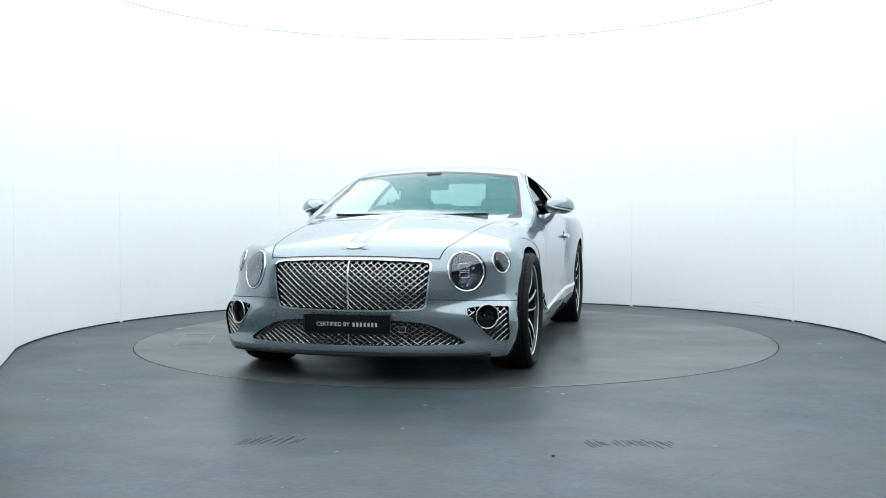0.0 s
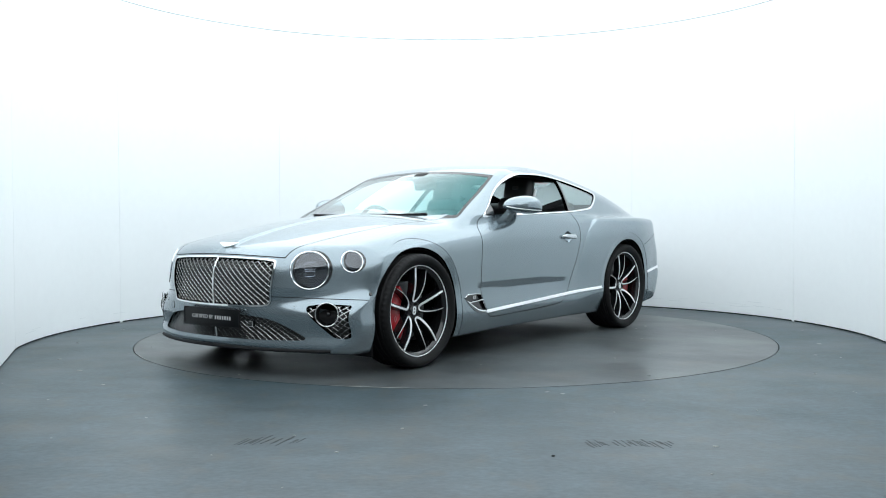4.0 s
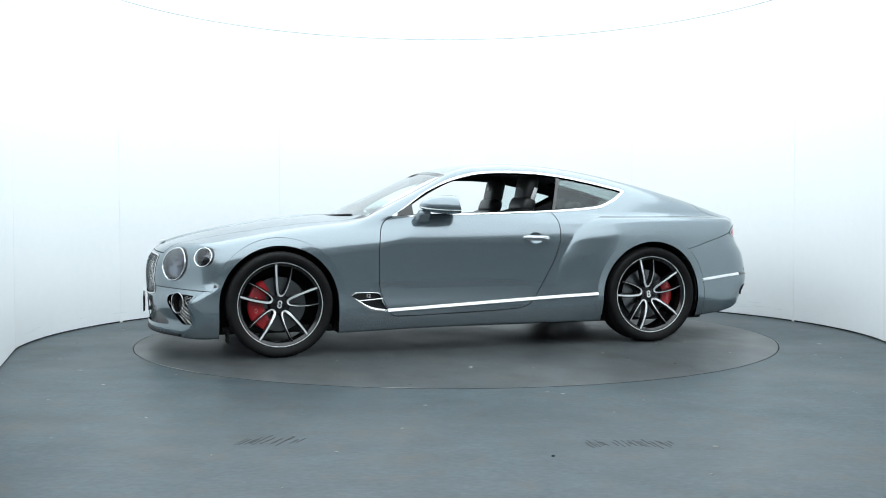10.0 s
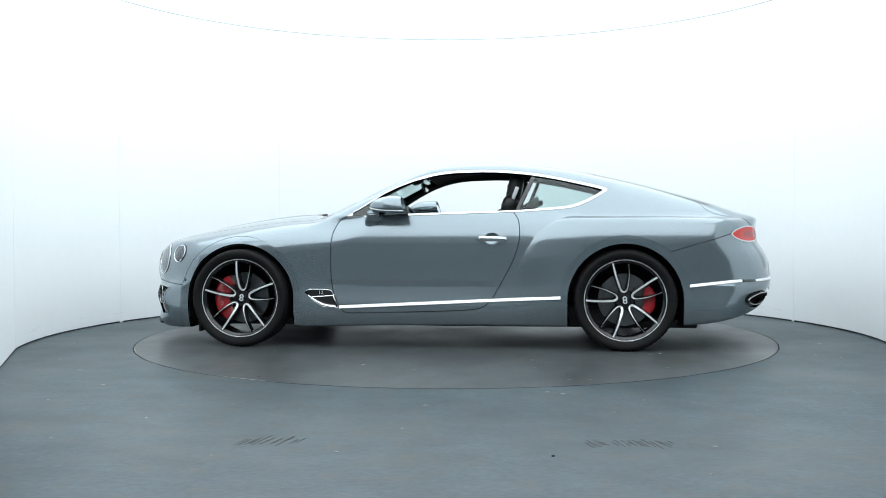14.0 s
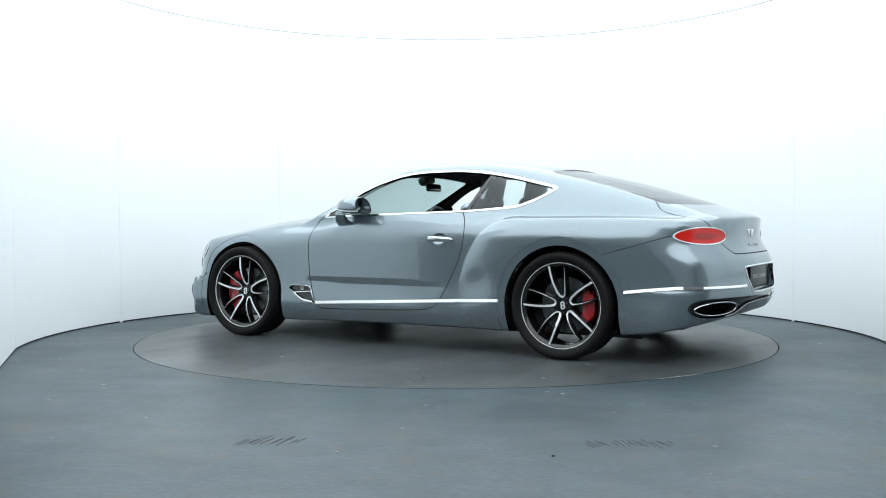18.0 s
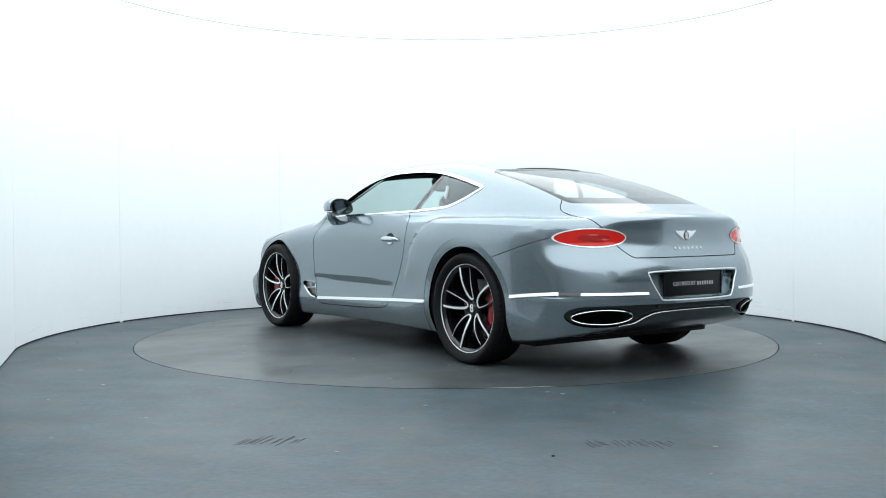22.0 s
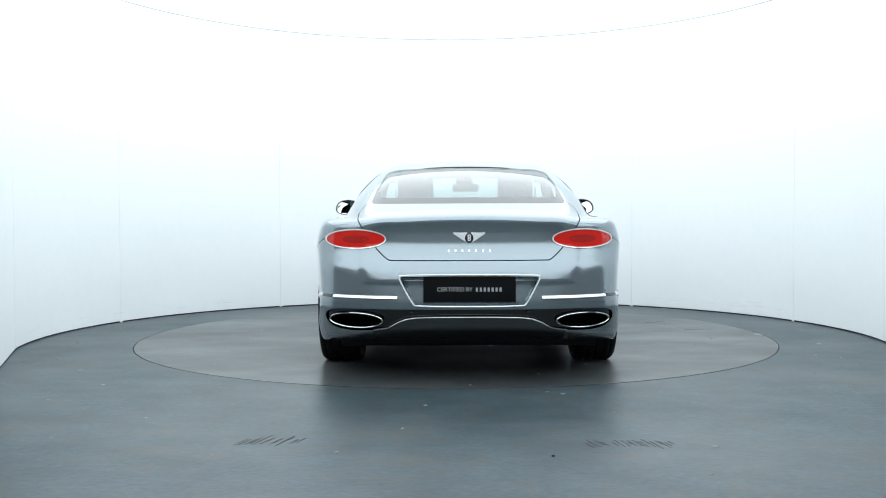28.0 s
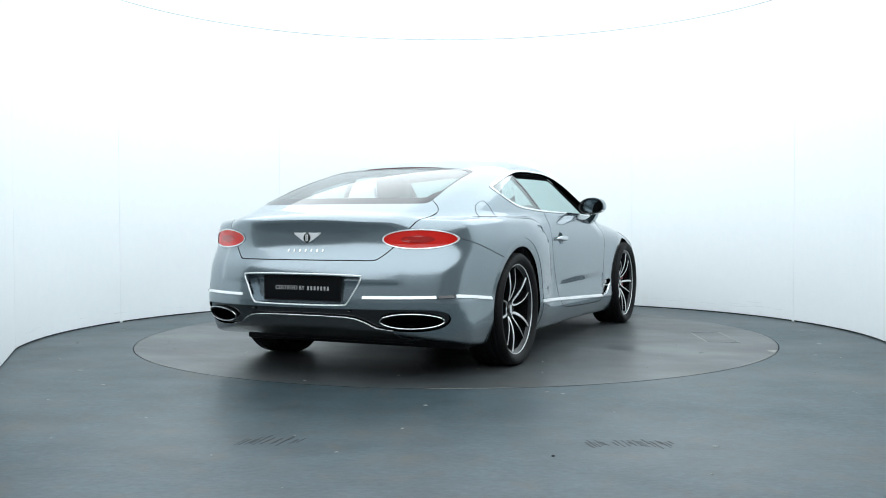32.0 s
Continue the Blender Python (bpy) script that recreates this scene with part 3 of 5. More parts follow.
    cup = lambda v: np.where((v[:, 1] > 0.5) & (np.abs(v[:, 0] + 0.47) < 0.2), (np.hypot((v[:, 0] + 0.470) / 0.058, (v[:, 2] - 0.808) / 0.044) - 1) * 0.044, 0.5)
    sk.cut(cup, "cup_hole", ("door",))
    sk.cut(lambda v: bonnet_field(v) - 0.006, "gap_bonnet", B)
    sk.cut(lambda v: rear_bumper_field(v) - 0.0022, "gap_rear", B)
    sk.cut(lambda v: rear_bumper_field(v) + 0.0022, "rear_bumper", ("gap_rear",))
    sk.cut(lambda v: front_bumper_field(v) - 0.0024, "gap_front", B)
    sk.cut(lambda v: front_bumper_field(v) + 0.0024, "front_bumper", ("gap_front",))
    sk.n = normal_at(sk.v)
    return sk


SKIN = cut_panels()


def sheet(labels, name, material, parent, label="", offset=0.0, flange=0.0, sides="both", split=False):
    """One mesh from the labelled triangles: moved along the normal, with an inward rim of depth flange."""
    sel = np.isin(SKIN.lab, labels if isinstance(labels, (list, tuple)) else [labels])
    t = SKIN.t[sel]
    used, inv = np.unique(t, return_inverse=True)
    t = inv.reshape(-1, 3)
    n = SKIN.n[used]
    v = SKIN.v[used] + n * offset
    faces, verts, norms = [t], [v], [n]
    if flange:
        e = np.sort(np.concatenate([t[:, [0, 1]], t[:, [1, 2]], t[:, [2, 0]]]), axis=1)
        uq, cnt = np.unique(e, axis=0, return_counts=True)
        edge = uq[cnt == 1]
        mid = (v[edge[:, 0]] + v[edge[:, 1]]) / 2
        edge = edge[(np.abs(mid[:, 1]) > 1e-4)]
        a, b = v[edge[:, 0]], v[edge[:, 1]]
        na, nb = n[edge[:, 0]], n[edge[:, 1]]
        rim = np.cross(b - a, na)
        rim /= np.maximum(np.linalg.norm(rim, axis=1, keepdims=True), 1e-9)
        k = len(v)
        m = len(edge)
        verts.append(np.concatenate([a, b, b - nb * flange, a - na * flange]))
        norms.append(np.concatenate([rim] * 4))
        q = np.arange(m) + k
        faces.append(np.stack([q, q + m, q + 2 * m], 1))
        faces.append(np.stack([q, q + 2 * m, q + 3 * m], 1))
    v, n, t = np.concatenate(verts), np.concatenate(norms), np.concatenate(faces)
    flip = np.array([1, -1, 1])
    if sides == "both":
        k = len(v)
        twin = np.where(np.abs(v[:, 1]) < 1e-6, np.arange(k), np.arange(k) + k)
        v, n, t = np.concatenate([v, v * flip]), np.concatenate([n, n * flip]), np.concatenate([t, twin[t[:, ::-1]]])
        used, inv = np.unique(t, return_inverse=True)
        v, n, t = v[used], n[used], inv.reshape(-1, 3)
    elif sides == "right":
        v, n, t = v * flip, n * flip, t[:, ::-1]
    if split:
        # one object for each connected piece
        root = np.arange(len(v))
        while True:
            low = root[t].min(1)
            nxt = root.copy()
            for c in range(3):
                np.minimum.at(nxt, t[:, c], low)
            nxt = nxt[nxt]
            if (nxt == root).all():
                break
            root = nxt
        for r in np.unique(root[t[:, 0]]):
            own, inv = np.unique(t[root[t[:, 0]] == r], return_inverse=True)
            if len(own) > 12:
                link_mesh(name, v[own].tolist(), inv.reshape(-1, 3).tolist(), material, parent, label, True, n[own].tolist())
        return None
    return link_mesh(name, v.tolist(), t.tolist(), material, parent, label, True, n.tolist())


def build_shell(car):
    sheet("body", "body", M_PAINT, car, "silver-blue metallic painted body shell", flange=0.02)
    for s in ("left", "right"):
        for nm in ("gap_door", "gap_rear", "gap_front", "gap_boot", "gap_bonnet"):
            sheet(nm, "shut_line", M_GAP, car, "dark panel gap", offset=-0.0015, sides=s, split=True)
    sheet("bonnet", "bonnet", M_PAINT, car, flange=0.015)
    sheet("boot_lid", "boot_lid", M_PAINT, car, flange=0.015)
    sheet("front_bumper", "front_bumper", M_PAINT, car, flange=0.03)
    sheet("rear_bumper", "rear_bumper", M_PAINT, car, flange=0.03)
    for s in ("left", "right"):
        sheet("cowl", "cowl", M_BLACK, car, "black wiper cowl", offset=-0.006, flange=0.02, sides=s)
    sheet("screen", "windscreen", M_WINDOW, car, "green-tinted windscreen", offset=-0.002)
    sheet("screen_edge", "windscreen_edge", M_FRIT, car, "black glass border", offset=-0.001)
    sheet("backlight", "rear_window", M_REARGLASS, car, "tinted rear window", offset=-0.002)
    sheet("backlight_edge", "rear_window_edge", M_FRIT, car, "black glass border", offset=-0.001)
    sheet(["body", "door", "rear_bumper", "lip_front", "lip_rear"], "headliner", M_LINER, car, "black headliner and pillar trim", offset=-0.035)
    for s in ("left", "right"):
        sheet("door", "door", M_PAINT, car, flange=0.02, sides=s)
        for nm in ("lip_front", "lip_rear"):
            sheet(nm, "wheel_arch_lip", M_PAINT, car, offset=-0.002, flange=0.014, sides=s)
        sheet("window_trim", "window_trim", M_CHROME, car, "bright chrome window surround", offset=0.003, flange=0.014, sides=s)
        sheet("divider", "window_divider", M_GLOSS, car, "black divider", offset=-0.004, flange=0.025, sides=s)
        sheet("sail", "mirror_sail", M_GLOSS, car, "black corner pane", offset=-0.004, flange=0.02, sides=s)
        sheet("opening", "quarter_window", M_SIDEGLASS, car, "fixed tinted rear side glass", offset=-0.006, sides=s)
        sheet("tail_ring", "tail_lamp_ring", M_SATIN, car, "bright lamp ring", offset=0.004, flange=0.03, sides=s)
        sheet("tail_lens", "tail_lamp", M_TAILRED, car, "red oval tail lamp with a faint added glow", offset=0.0, flange=0.02, sides=s)


def build_underside(car):
    part("underbody", box_bm(-1.95, 2.05, -0.80, 0.80, 0.155, 0.21, 0.02), M_BLACK, car, "black underbody tray")
    for c in (AXLE, -AXLE):
        for sgn in (1, -1):
            bm = bmesh.new()
            n = 40
            rows = []
            for i in range(n + 1):
                a = math.pi * (-0.14 + 1.28 * i / n)
                rows.append([bm.verts.new((c + 0.418 * math.cos(a), sgn * y, HUB_Z + 0.418 * math.sin(a))) for y in (0.895, 0.55)])
            for p, q in zip(rows, rows[1:]):
                bm.faces.new((p[0], p[1], q[1], q[0]))
            bm.faces.new([r[1] for r in rows])
            part("wheel_arch_liner", bm, M_BLACK, car, "black wheel arch liner")


def lathe(profile, n, notch=None):
    """Revolve (radius, offset) pairs about the y axis; notch cuts every third ring at the tyre's shoulders."""
    bm = bmesh.new()
    rings = []
    for i in range(n):
        a = 2 * math.pi * i / n
        cut = [notch if notch and i % 3 == 0 and 0.09 < abs(w) < 0.125 and r > 0.35 else 0.0 for r, w in profile]
        rings.append([bm.verts.new(((r - d) * math.cos(a), w, (r - d) * math.sin(a))) for (r, w), d in zip(profile, cut)])
    for i in range(n):
        p, q = rings[i], rings[(i + 1) % n]
        for k in range(len(profile) - 1):
            bm.faces.new((p[k], p[k + 1], q[k + 1], q[k]))
    return bm


def ribbon(path, width, y0, y1, taper=0.0):
    """A bar along a path in the wheel's plane, from depth y0 out to y1, its outer face narrower by taper."""
    bm = bmesh.new()
    rows = []
    m = len(path)
    for i, (x, z) in enumerate(path):
        ax, az = path[max(i - 1, 0)]
        bx, bz = path[min(i + 1, m - 1)]
        l = math.hypot(bx - ax, bz - az) or 1
        nx, nz = -(bz - az) / l, (bx - ax) / l
        w = width[i] if isinstance(width, (list, tuple)) else width
        d0 = y0[i] if isinstance(y0, (list, tuple)) else y0
        d1 = y1[i] if isinstance(y1, (list, tuple)) else y1
        rows.append([bm.verts.new((x + nx * k, y, z + nz * k)) for k, y in ((-w / 2, d0), (-w / 2 + taper, d1), (w / 2 - taper, d1), (w / 2, d0))])
    for p, q in zip(rows, rows[1:]):
        for k in range(4):
            bm.faces.new((p[k], p[(k + 1) % 4], q[(k + 1) % 4], q[k]))
    bm.faces.new(rows[0])
    bm.faces.new(rows[-1][::-1])
    return bm


def wheel_parts(car):
    """One wheel, outer side towards +y, its centre at nought; the outer wall of the tyre at y = 0.130."""
    R = TYRE_R
    wheel = part("wheel", lathe([(0.276, -0.12), (0.272, -0.05), (0.262, 0.02), (0.266, 0.085), (0.283, 0.102), (0.2945, 0.106), (0.2945, 0.094), (0.288, -0.12)], 96), M_WHEELBLACK, car, "large black wheel with machined silver spoke edges")
    part("rim_edge", lathe([(0.2880, 0.1050), (0.2890, 0.1080), (0.2940, 0.109), (0.2955, 0.106), (0.2955, 0.102), (0.2880, 0.1)], 96), M_SATIN, wheel, "machined silver rim edge")
    tyre = [(0.283, 0.100), (0.296, 0.112), (0.315, 0.128), (0.335, 0.134), (0.350, 0.131), (0.360, 0.120), (0.3655, 0.108)]
    for k in (0.092, 0.050, 0.0, -0.050, -0.092):
        tyre += [(R, k + 0.010), (R - 0.006, k + 0.005), (R - 0.006, k - 0.005), (R, k - 0.010)]
    tyre += [(0.3655, -0.108), (0.360, -0.120), (0.350, -0.131), (0.335, -0.134), (0.315, -0.128), (0.290, -0.112)]
    part("tyre", lathe(tyre, 192, 0.005), M_RUBBER, wheel, "low-profile black road tyre", sharp=50)
    # spokes: five loops, each a long arm from the rim, a turn at the hub and a short pointed arm
    arm_r = spline((0, 0.25, 0.45, 0.56, 0.64, 0.72, 0.82, 1.0), (0.289, 0.185, 0.105, 0.066, 0.058, 0.068, 0.115, 0.262))
    arm_a = spline((0, 0.25, 0.45, 0.56, 0.64, 0.72, 0.82, 1.0), (-13.0, -15.5, -17.0, -13.0, 1.0, 14.0, 16.5, 10.0))
    for s in range(5):
        arm, wide, thin_w, d1 = [], [], [], []
        for i in range(41):
            u = i / 40
            r, a = float(arm_r(u)), radians(90 + 72 * s + float(arm_a(u)))
            arm.append((r * math.cos(a), r * math.sin(a)))
            thin_w.append(0.0138 - 0.0125 * max(0, (u - 0.6) / 0.4) + 0.003 * math.exp(-((u - 0.5) / 0.15) ** 2))
            wide.append(0.036 - 0.014 * max(0, (u - 0.6) / 0.4))
            d1.append(0.098 - 0.042 * max(0, 1 - (r - 0.058) / 0.16) ** 2)
        part("spoke", ribbon(arm, wide, [d - 0.05 for d in d1], [d - 0.003 for d in d1], 0.006), M_WHEELBLACK, wheel, "black forked spoke")
        part("spoke_face", ribbon(arm, thin_w, [d - 0.004 for d in d1], d1, 0.001), M_SATIN, wheel, "machined silver spoke face")
    part("hub", lathe([(0.0, 0.062), (0.03, 0.062), (0.034, 0.058), (0.036, 0.052), (0.066, 0.050), (0.074, 0.040), (0.078, -0.02)], 48), M_WHEELBLACK, wheel, "black hub")
    for k in range(5):
        a = radians(90 + 36 + 72 * k)
        bm = bmesh.new()
        bmesh.ops.create_cone(bm, cap_ends=True, segments=8, radius1=0.010, radius2=0.008, depth=0.018, matrix=pose(0.054 * math.cos(a), 0.054, 0.054 * math.sin(a), 90))
        part("wheel_nut", bm, M_BLACK, wheel)
    # badge on the hub: a plain pale emblem of two bowls
    for dz in (0.0105, -0.0115):
        bm = lathe([(0.0075, 0.001), (0.0075, 0.004), (0.0165, 0.004), (0.0165, 0.001), (0.0075, 0.001)], 24)
        bmesh.ops.transform(bm, matrix=pose(0, 0.0615, dz), verts=bm.verts)
        part("hub_emblem", bm, M_SATIN, wheel, "small pale emblem")
    return wheel


def build_wheels(car):
    first = wheel_parts(car)
    spots = [(AXLE, 1, -8), (-AXLE, 1, 5), (AXLE, -1, 40), (-AXLE, -1, 12)]
    for i, (x, s, turn) in enumerate(spots):
        m = pose(x, s * 0.838, HUB_Z + 0.004, 0, 0, 0 if s > 0 else 180) @ pose(0, 0, 0, 0, turn)
        if i == 0:
            first.matrix_basis = m
        else:
            copy_thing(first, m)
        disc = lathe([(0.07, 0.012), (0.19, 0.012), (0.19, -0.02), (0.07, -0.02), (0.07, 0.012)], 64)
        bmesh.ops.transform(disc, matrix=pose(x, s * 0.815, HUB_Z) @ Matrix.Diagonal((1, s, 1, 1)), verts=disc.verts)
        part("brake_disc", disc, M_DISC, car, "grey iron brake disc")
        cal = bmesh.new()
        rows = []
        n = 14
        span = 112 if x > 0 else 62
        for k in range(n + 1):
            a = radians(-span / 2 + span * k / n)
            if x < 0:
                a = a + math.pi
            inset = 0.018 * (abs(2 * k / n - 1) ** 4)
            low = 0.105 if x > 0 else 0.135
            prof = ((low + inset, 0.03), (low + inset, 0.052), (low + 0.025, 0.062), (0.20, 0.062), (0.219 - inset, 0.050), (0.219 - inset, -0.03))
            rows.append([cal.verts.new((x + r * math.cos(a), s * (0.815 + w), HUB_Z + r * math.sin(a))) for r, w in prof])
        for p, q in zip(rows, rows[1:]):
            for k in range(len(p) - 1):
                cal.faces.new((p[k], p[k + 1], q[k + 1], q[k]))
        cal.faces.new(rows[0])
        cal.faces.new(rows[-1][::-1])
        caliper = part("brake_caliper", cal, M_RED, car, "red painted brake caliper")
        if x > 0:
            for a in (14, -14):
                bm = lathe([(0.010, 0.0), (0.010, 0.0015), (0.0145, 0.0015), (0.0145, 0.0), (0.010, 0.0)], 20)
                bmesh.ops.transform(bm, matrix=pose(x + 0.165 * math.cos(radians(a)), s * 0.8772, HUB_Z + 0.165 * math.sin(radians(a))) @ Matrix.Diagonal((0.7, s, 1.2, 1)), verts=bm.verts)
                part("caliper_mark", bm, M_MARK, caliper, "faint pale mark")


car = empty("car", "silver-blue two-door luxury coupe with black wheels on the turntable", "car")
build_shell(car)
build_underside(car)
build_wheels(car)


# ---------------------------------------------------------------- nose: grilles, lamps, plate, badge
def cross(f, lo, hi):
    """Where f changes sign between lo (inside) and hi (outside), by the damped false position."""
    a, b = f(lo), f(hi)
    for _ in range(12):
        d = b - a
        m = (lo * b - hi * a) / np.where(np.abs(d) < 1e-12, 1e-12, d)
        s = f(m)
        neg = s < 0
        a, b, lo, hi = np.where(neg, s, a * 0.5), np.where(neg, b * 0.5, s), np.where(neg, m, lo), np.where(neg, hi, m)
    return m


def skin_x(y, z, front=True):
    """Where the skin stands along x at these heights and widths, at the nose or the tail."""
    y, z = np.asarray(y, float), np.asarray(z, float)
    lo, hi = (np.full(y.shape, 1.2), np.full(y.shape, 2.7)) if front else (np.full(y.shape, -1.3), np.full(y.shape, -2.8))
    return cross(lambda m: shape(np.stack([m, y, z], -1)), lo, hi)


def skin_y(x, z):
    x, z = np.asarray(x, float), np.asarray(z, float)
    lo, hi = np.zeros(x.shape), np.full(x.shape, 1.3)
    return cross(lambda m: shape(np.stack([x, m, z], -1)), lo, hi)


def tube_bm(path, r, sides=6, close=False, flat=1.0, bm=None):
    """A round bar along a path of points; flat squeezes it along its side axis."""
    bm = bm or bmesh.new()
    path = [Vector(p) for p in path]
    n = len(path)
    rings = []
    for i, p in enumerate(path):
        a = path[(i - 1) % n] if close or i else p
        b = path[(i + 1) % n] if close or i < n - 1 else p
        d = (b - a).normalized()
        up = Vector((0, 0, 1)) if abs(d.z) < 0.93 else Vector((1, 0, 0))
        s = d.cross(up).normalized()
        u = s.cross(d)
        rad = r[i] if isinstance(r, (list, tuple)) else r
        rings.append([bm.verts.new(p + s * rad * flat * math.cos(2 * math.pi * k / sides) + u * rad * math.sin(2 * math.pi * k / sides)) for k in range(sides)])
    m = n if close else n - 1
    for i in range(m):
        p, q = rings[i], rings[(i + 1) % n]
        for k in range(sides):
            bm.faces.new((p[k], p[(k + 1) % sides], q[(k + 1) % sides], q[k]))
    if not close:
        bm.faces.new(rings[0])
        bm.faces.new(rings[-1][::-1])
    return bm


def lattice(poly, dy, dz, inset, r, parent, name, mirror=False, skip=None):
    """Crossed diagonal bars inside an outline of the nose, set back from the skin by inset."""
    poly = np.asarray(poly, float)
    lo, hi = poly.min(0), poly.max(0)
    slope = dz / dy
    for sgn in (1, -1):
        k0 = int(math.floor((lo[1] - max(slope * sgn * lo[0], slope * sgn * hi[0])) / dz)) - 1
        k1 = int(math.ceil((hi[1] - min(slope * sgn * lo[0], slope * sgn * hi[0])) / dz)) + 1
        for k in range(k0, k1 + 1):
            y = np.linspace(lo[0], hi[0], 161)
            z = slope * sgn * y + k * dz
            ins = signed(poly, y, z) < 0.004
            if skip is not None:
                ins &= ~skip(y, z)
            idx = np.where(ins)[0]
            if len(idx) < 2:
                continue
            for run in np.split(idx, np.where(np.diff(idx) > 1)[0] + 1):
                if len(run) < 2:
                    continue
                m = max(2, min(9, int(len(run) / 6) + 2))
                yy = np.linspace(y[run[0]], y[run[-1]], m)
                zz = slope * sgn * yy + k * dz
                xx = skin_x(yy, zz) - inset + 0.002 * sgn
                for s in ((1, -1) if mirror else (1,)):
                    part(name, tube_bm([(a, b * s, c) for a, b, c in zip(xx, yy, zz)], r, 4), M_BAR, parent)


def build_nose(car):
    ring = sheet("grille_ring", "grille_surround", M_CHROME, car, "chrome grille surround", offset=0.003, flange=0.05)
    back = sheet("grille_hole", "grille", M_BLACK, car, "chrome diamond mesh grille over a black opening", offset=-0.055)
    lattice(chaikin(GRILLE, 1), 0.0430, 0.0350, 0.010, 0.0021, back, "grille_bar")
    z = np.linspace(0.424, 0.722, 9)
    x = skin_x(0 * z, z) - 0.001
    part("centre_bar", tube_bm([(a, 0, b) for a, b in zip(x, z)], 0.0055, 6), M_CHROME, back)
    low = sheet("intake_hole", "lower_grille", M_BLACK, car, "chrome mesh lower intake", offset=-0.06)
    lattice(chaikin(INTAKE, 2), 0.0440, 0.0290, 0.016, 0.0020, low, "grille_bar")
    part("centre_bar", tube_bm([(2.290, 0, 0.222), (2.300, 0, 0.373)], 0.005, 6), M_CHROME, low)
    for s in ("left", "right"):
        k = 1 if s == "left" else -1
        vent = sheet("fog_hole", "fog_vent", M_BLACK, car, "chrome mesh side intake", offset=-0.06, sides=s)
        sheet("fog_ring", "vent_edge", M_PAINT, vent, offset=0.002, flange=0.05, sides=s)
        poly = [(a, b) for a, b in chaikin(FOGVENT, 1)]
        lo, hi = np.min(poly, 0), np.max(poly, 0)
        for sgn in (1, -1):
            for q in range(-60, 61):
                y = np.linspace(lo[0], hi[0], 81)
                z = 0.92 * sgn * y + q * 0.034
                ins = (signed(poly, y, z) < 0.003) & (np.hypot((y - .772), (z - .386)) > 0.066)
                idx = np.where(ins)[0]
                for run in (np.split(idx, np.where(np.diff(idx) > 1)[0] + 1) if len(idx) > 1 else []):
                    if len(run) < 2:
                        continue
                    ya = np.linspace(y[run[0]], y[run[-1]], 5)
                    za = 0.92 * sgn * ya + q * 0.034
                    xa = skin_x(ya, za) - 0.016
                    part("grille_bar", tube_bm([(a, b * k, c) for a, b, c in zip(xa, ya, za)], 0.0017, 4), M_BAR, vent)
        # round pod with a chrome rim
        c = Vector((float(skin_x(0.772, 0.386)) - 0.042, 0.772 * k, 0.386))
        ax = Vector((0.84, 0.54 * k, 0)).normalized()
        side, up = ax.cross(Vector((0, 0, 1))).normalized(), Vector((0, 0, 1))
        circ = lambda r, d, n=40: [c + ax * d + (side * math.cos(2 * math.pi * i / n) + up * math.sin(2 * math.pi * i / n)) * r for i in range(n)]
        part("pod_rim", tube_bm(circ(0.070, 0.022), 0.0038, 8, True), M_BAR, vent, "chrome rim")
        bm = bmesh.new()
        prev = None
        for r, d in ((0.069, 0.022), (0.062, 0.010), (0.058, -0.03), (0.034, -0.045)):
            rg = [bm.verts.new(p) for p in circ(r, d)]
            if prev:
                for i in range(40):
                    bm.faces.new((prev[i], prev[(i + 1) % 40], rg[(i + 1) % 40], rg[i]))
            prev = rg
        bm.faces.new(prev)
        part("pod", bm, M_GLOSS, vent, "black round pod")
        bm = bmesh.new()
        bmesh.ops.create_uvsphere(bm, u_segments=16, v_segments=10, radius=0.018, matrix=Matrix.Translation(c - ax * 0.03))
        part("pod_lens", bm, M_GLOSS, vent)
        # head lamps
        for nm, centre, r, nrm in (("big", LAMP_BIG, .109, (0.86, 0.42, 0.28)), ("small", LAMP_SMALL, .0605, (0.62, 0.75, 0.22))):
            lamp = sheet(nm + "_lens", "headlamp" if nm == "big" else "side_lamp", M_LENS, car, "clear round lamp glass in a chrome ring", offset=0.004, sides=s)
            sheet(nm + "_ring", "lamp_seat", M_GLOSS, lamp, offset=0.0, flange=0.03, sides=s)
            c = Vector((centre[0], centre[1] * k, centre[2]))
            c.x = float(skin_x(centre[1], centre[2]))
            ax = Vector(normal_at(np.array([[c.x, c.y, c.z]]))[0])
            side = ax.cross(Vector((0, 0, 1))).normalized()
            up = side.cross(ax)
            at = lambda a, b, d: c + side * a + up * b + ax * d
            rim = []
            for i in range(56):
                a = 2 * math.pi * i / 56
                q = at((r + 0.006) * math.cos(a), (r + 0.006) * math.sin(a), 0)
                lo, hi = -0.2, 0.2
                for _ in range(20):
                    h = (lo + hi) / 2
                    w = q + ax * h
                    if shape(np.array([[w.x, w.y, w.z]]))[0] < 0:
                        lo = h
                    else:
                        hi = h
                rim.append(q + ax * (lo + 0.001))
            part("lamp_ring", tube_bm(rim, 0.0052 if nm == "big" else 0.0044, 8, True), M_CHROME, lamp, "chrome ring")
            bm = bmesh.new()
            prev = None
            n = 36
            for rr, d in ((1.06, -0.030), (0.98, -0.045), (0.80, -0.075), (0.45, -0.10)):
                rg = [bm.verts.new(at(r * rr * math.cos(2 * math.pi * i / n), r * rr * math.sin(2 * math.pi * i / n), d)) for i in range(n)]
                if prev:
                    for i in range(n):
                        bm.faces.new((prev[i], prev[(i + 1) % n], rg[(i + 1) % n], rg[i]))
                prev = rg
            bm.faces.new(prev)
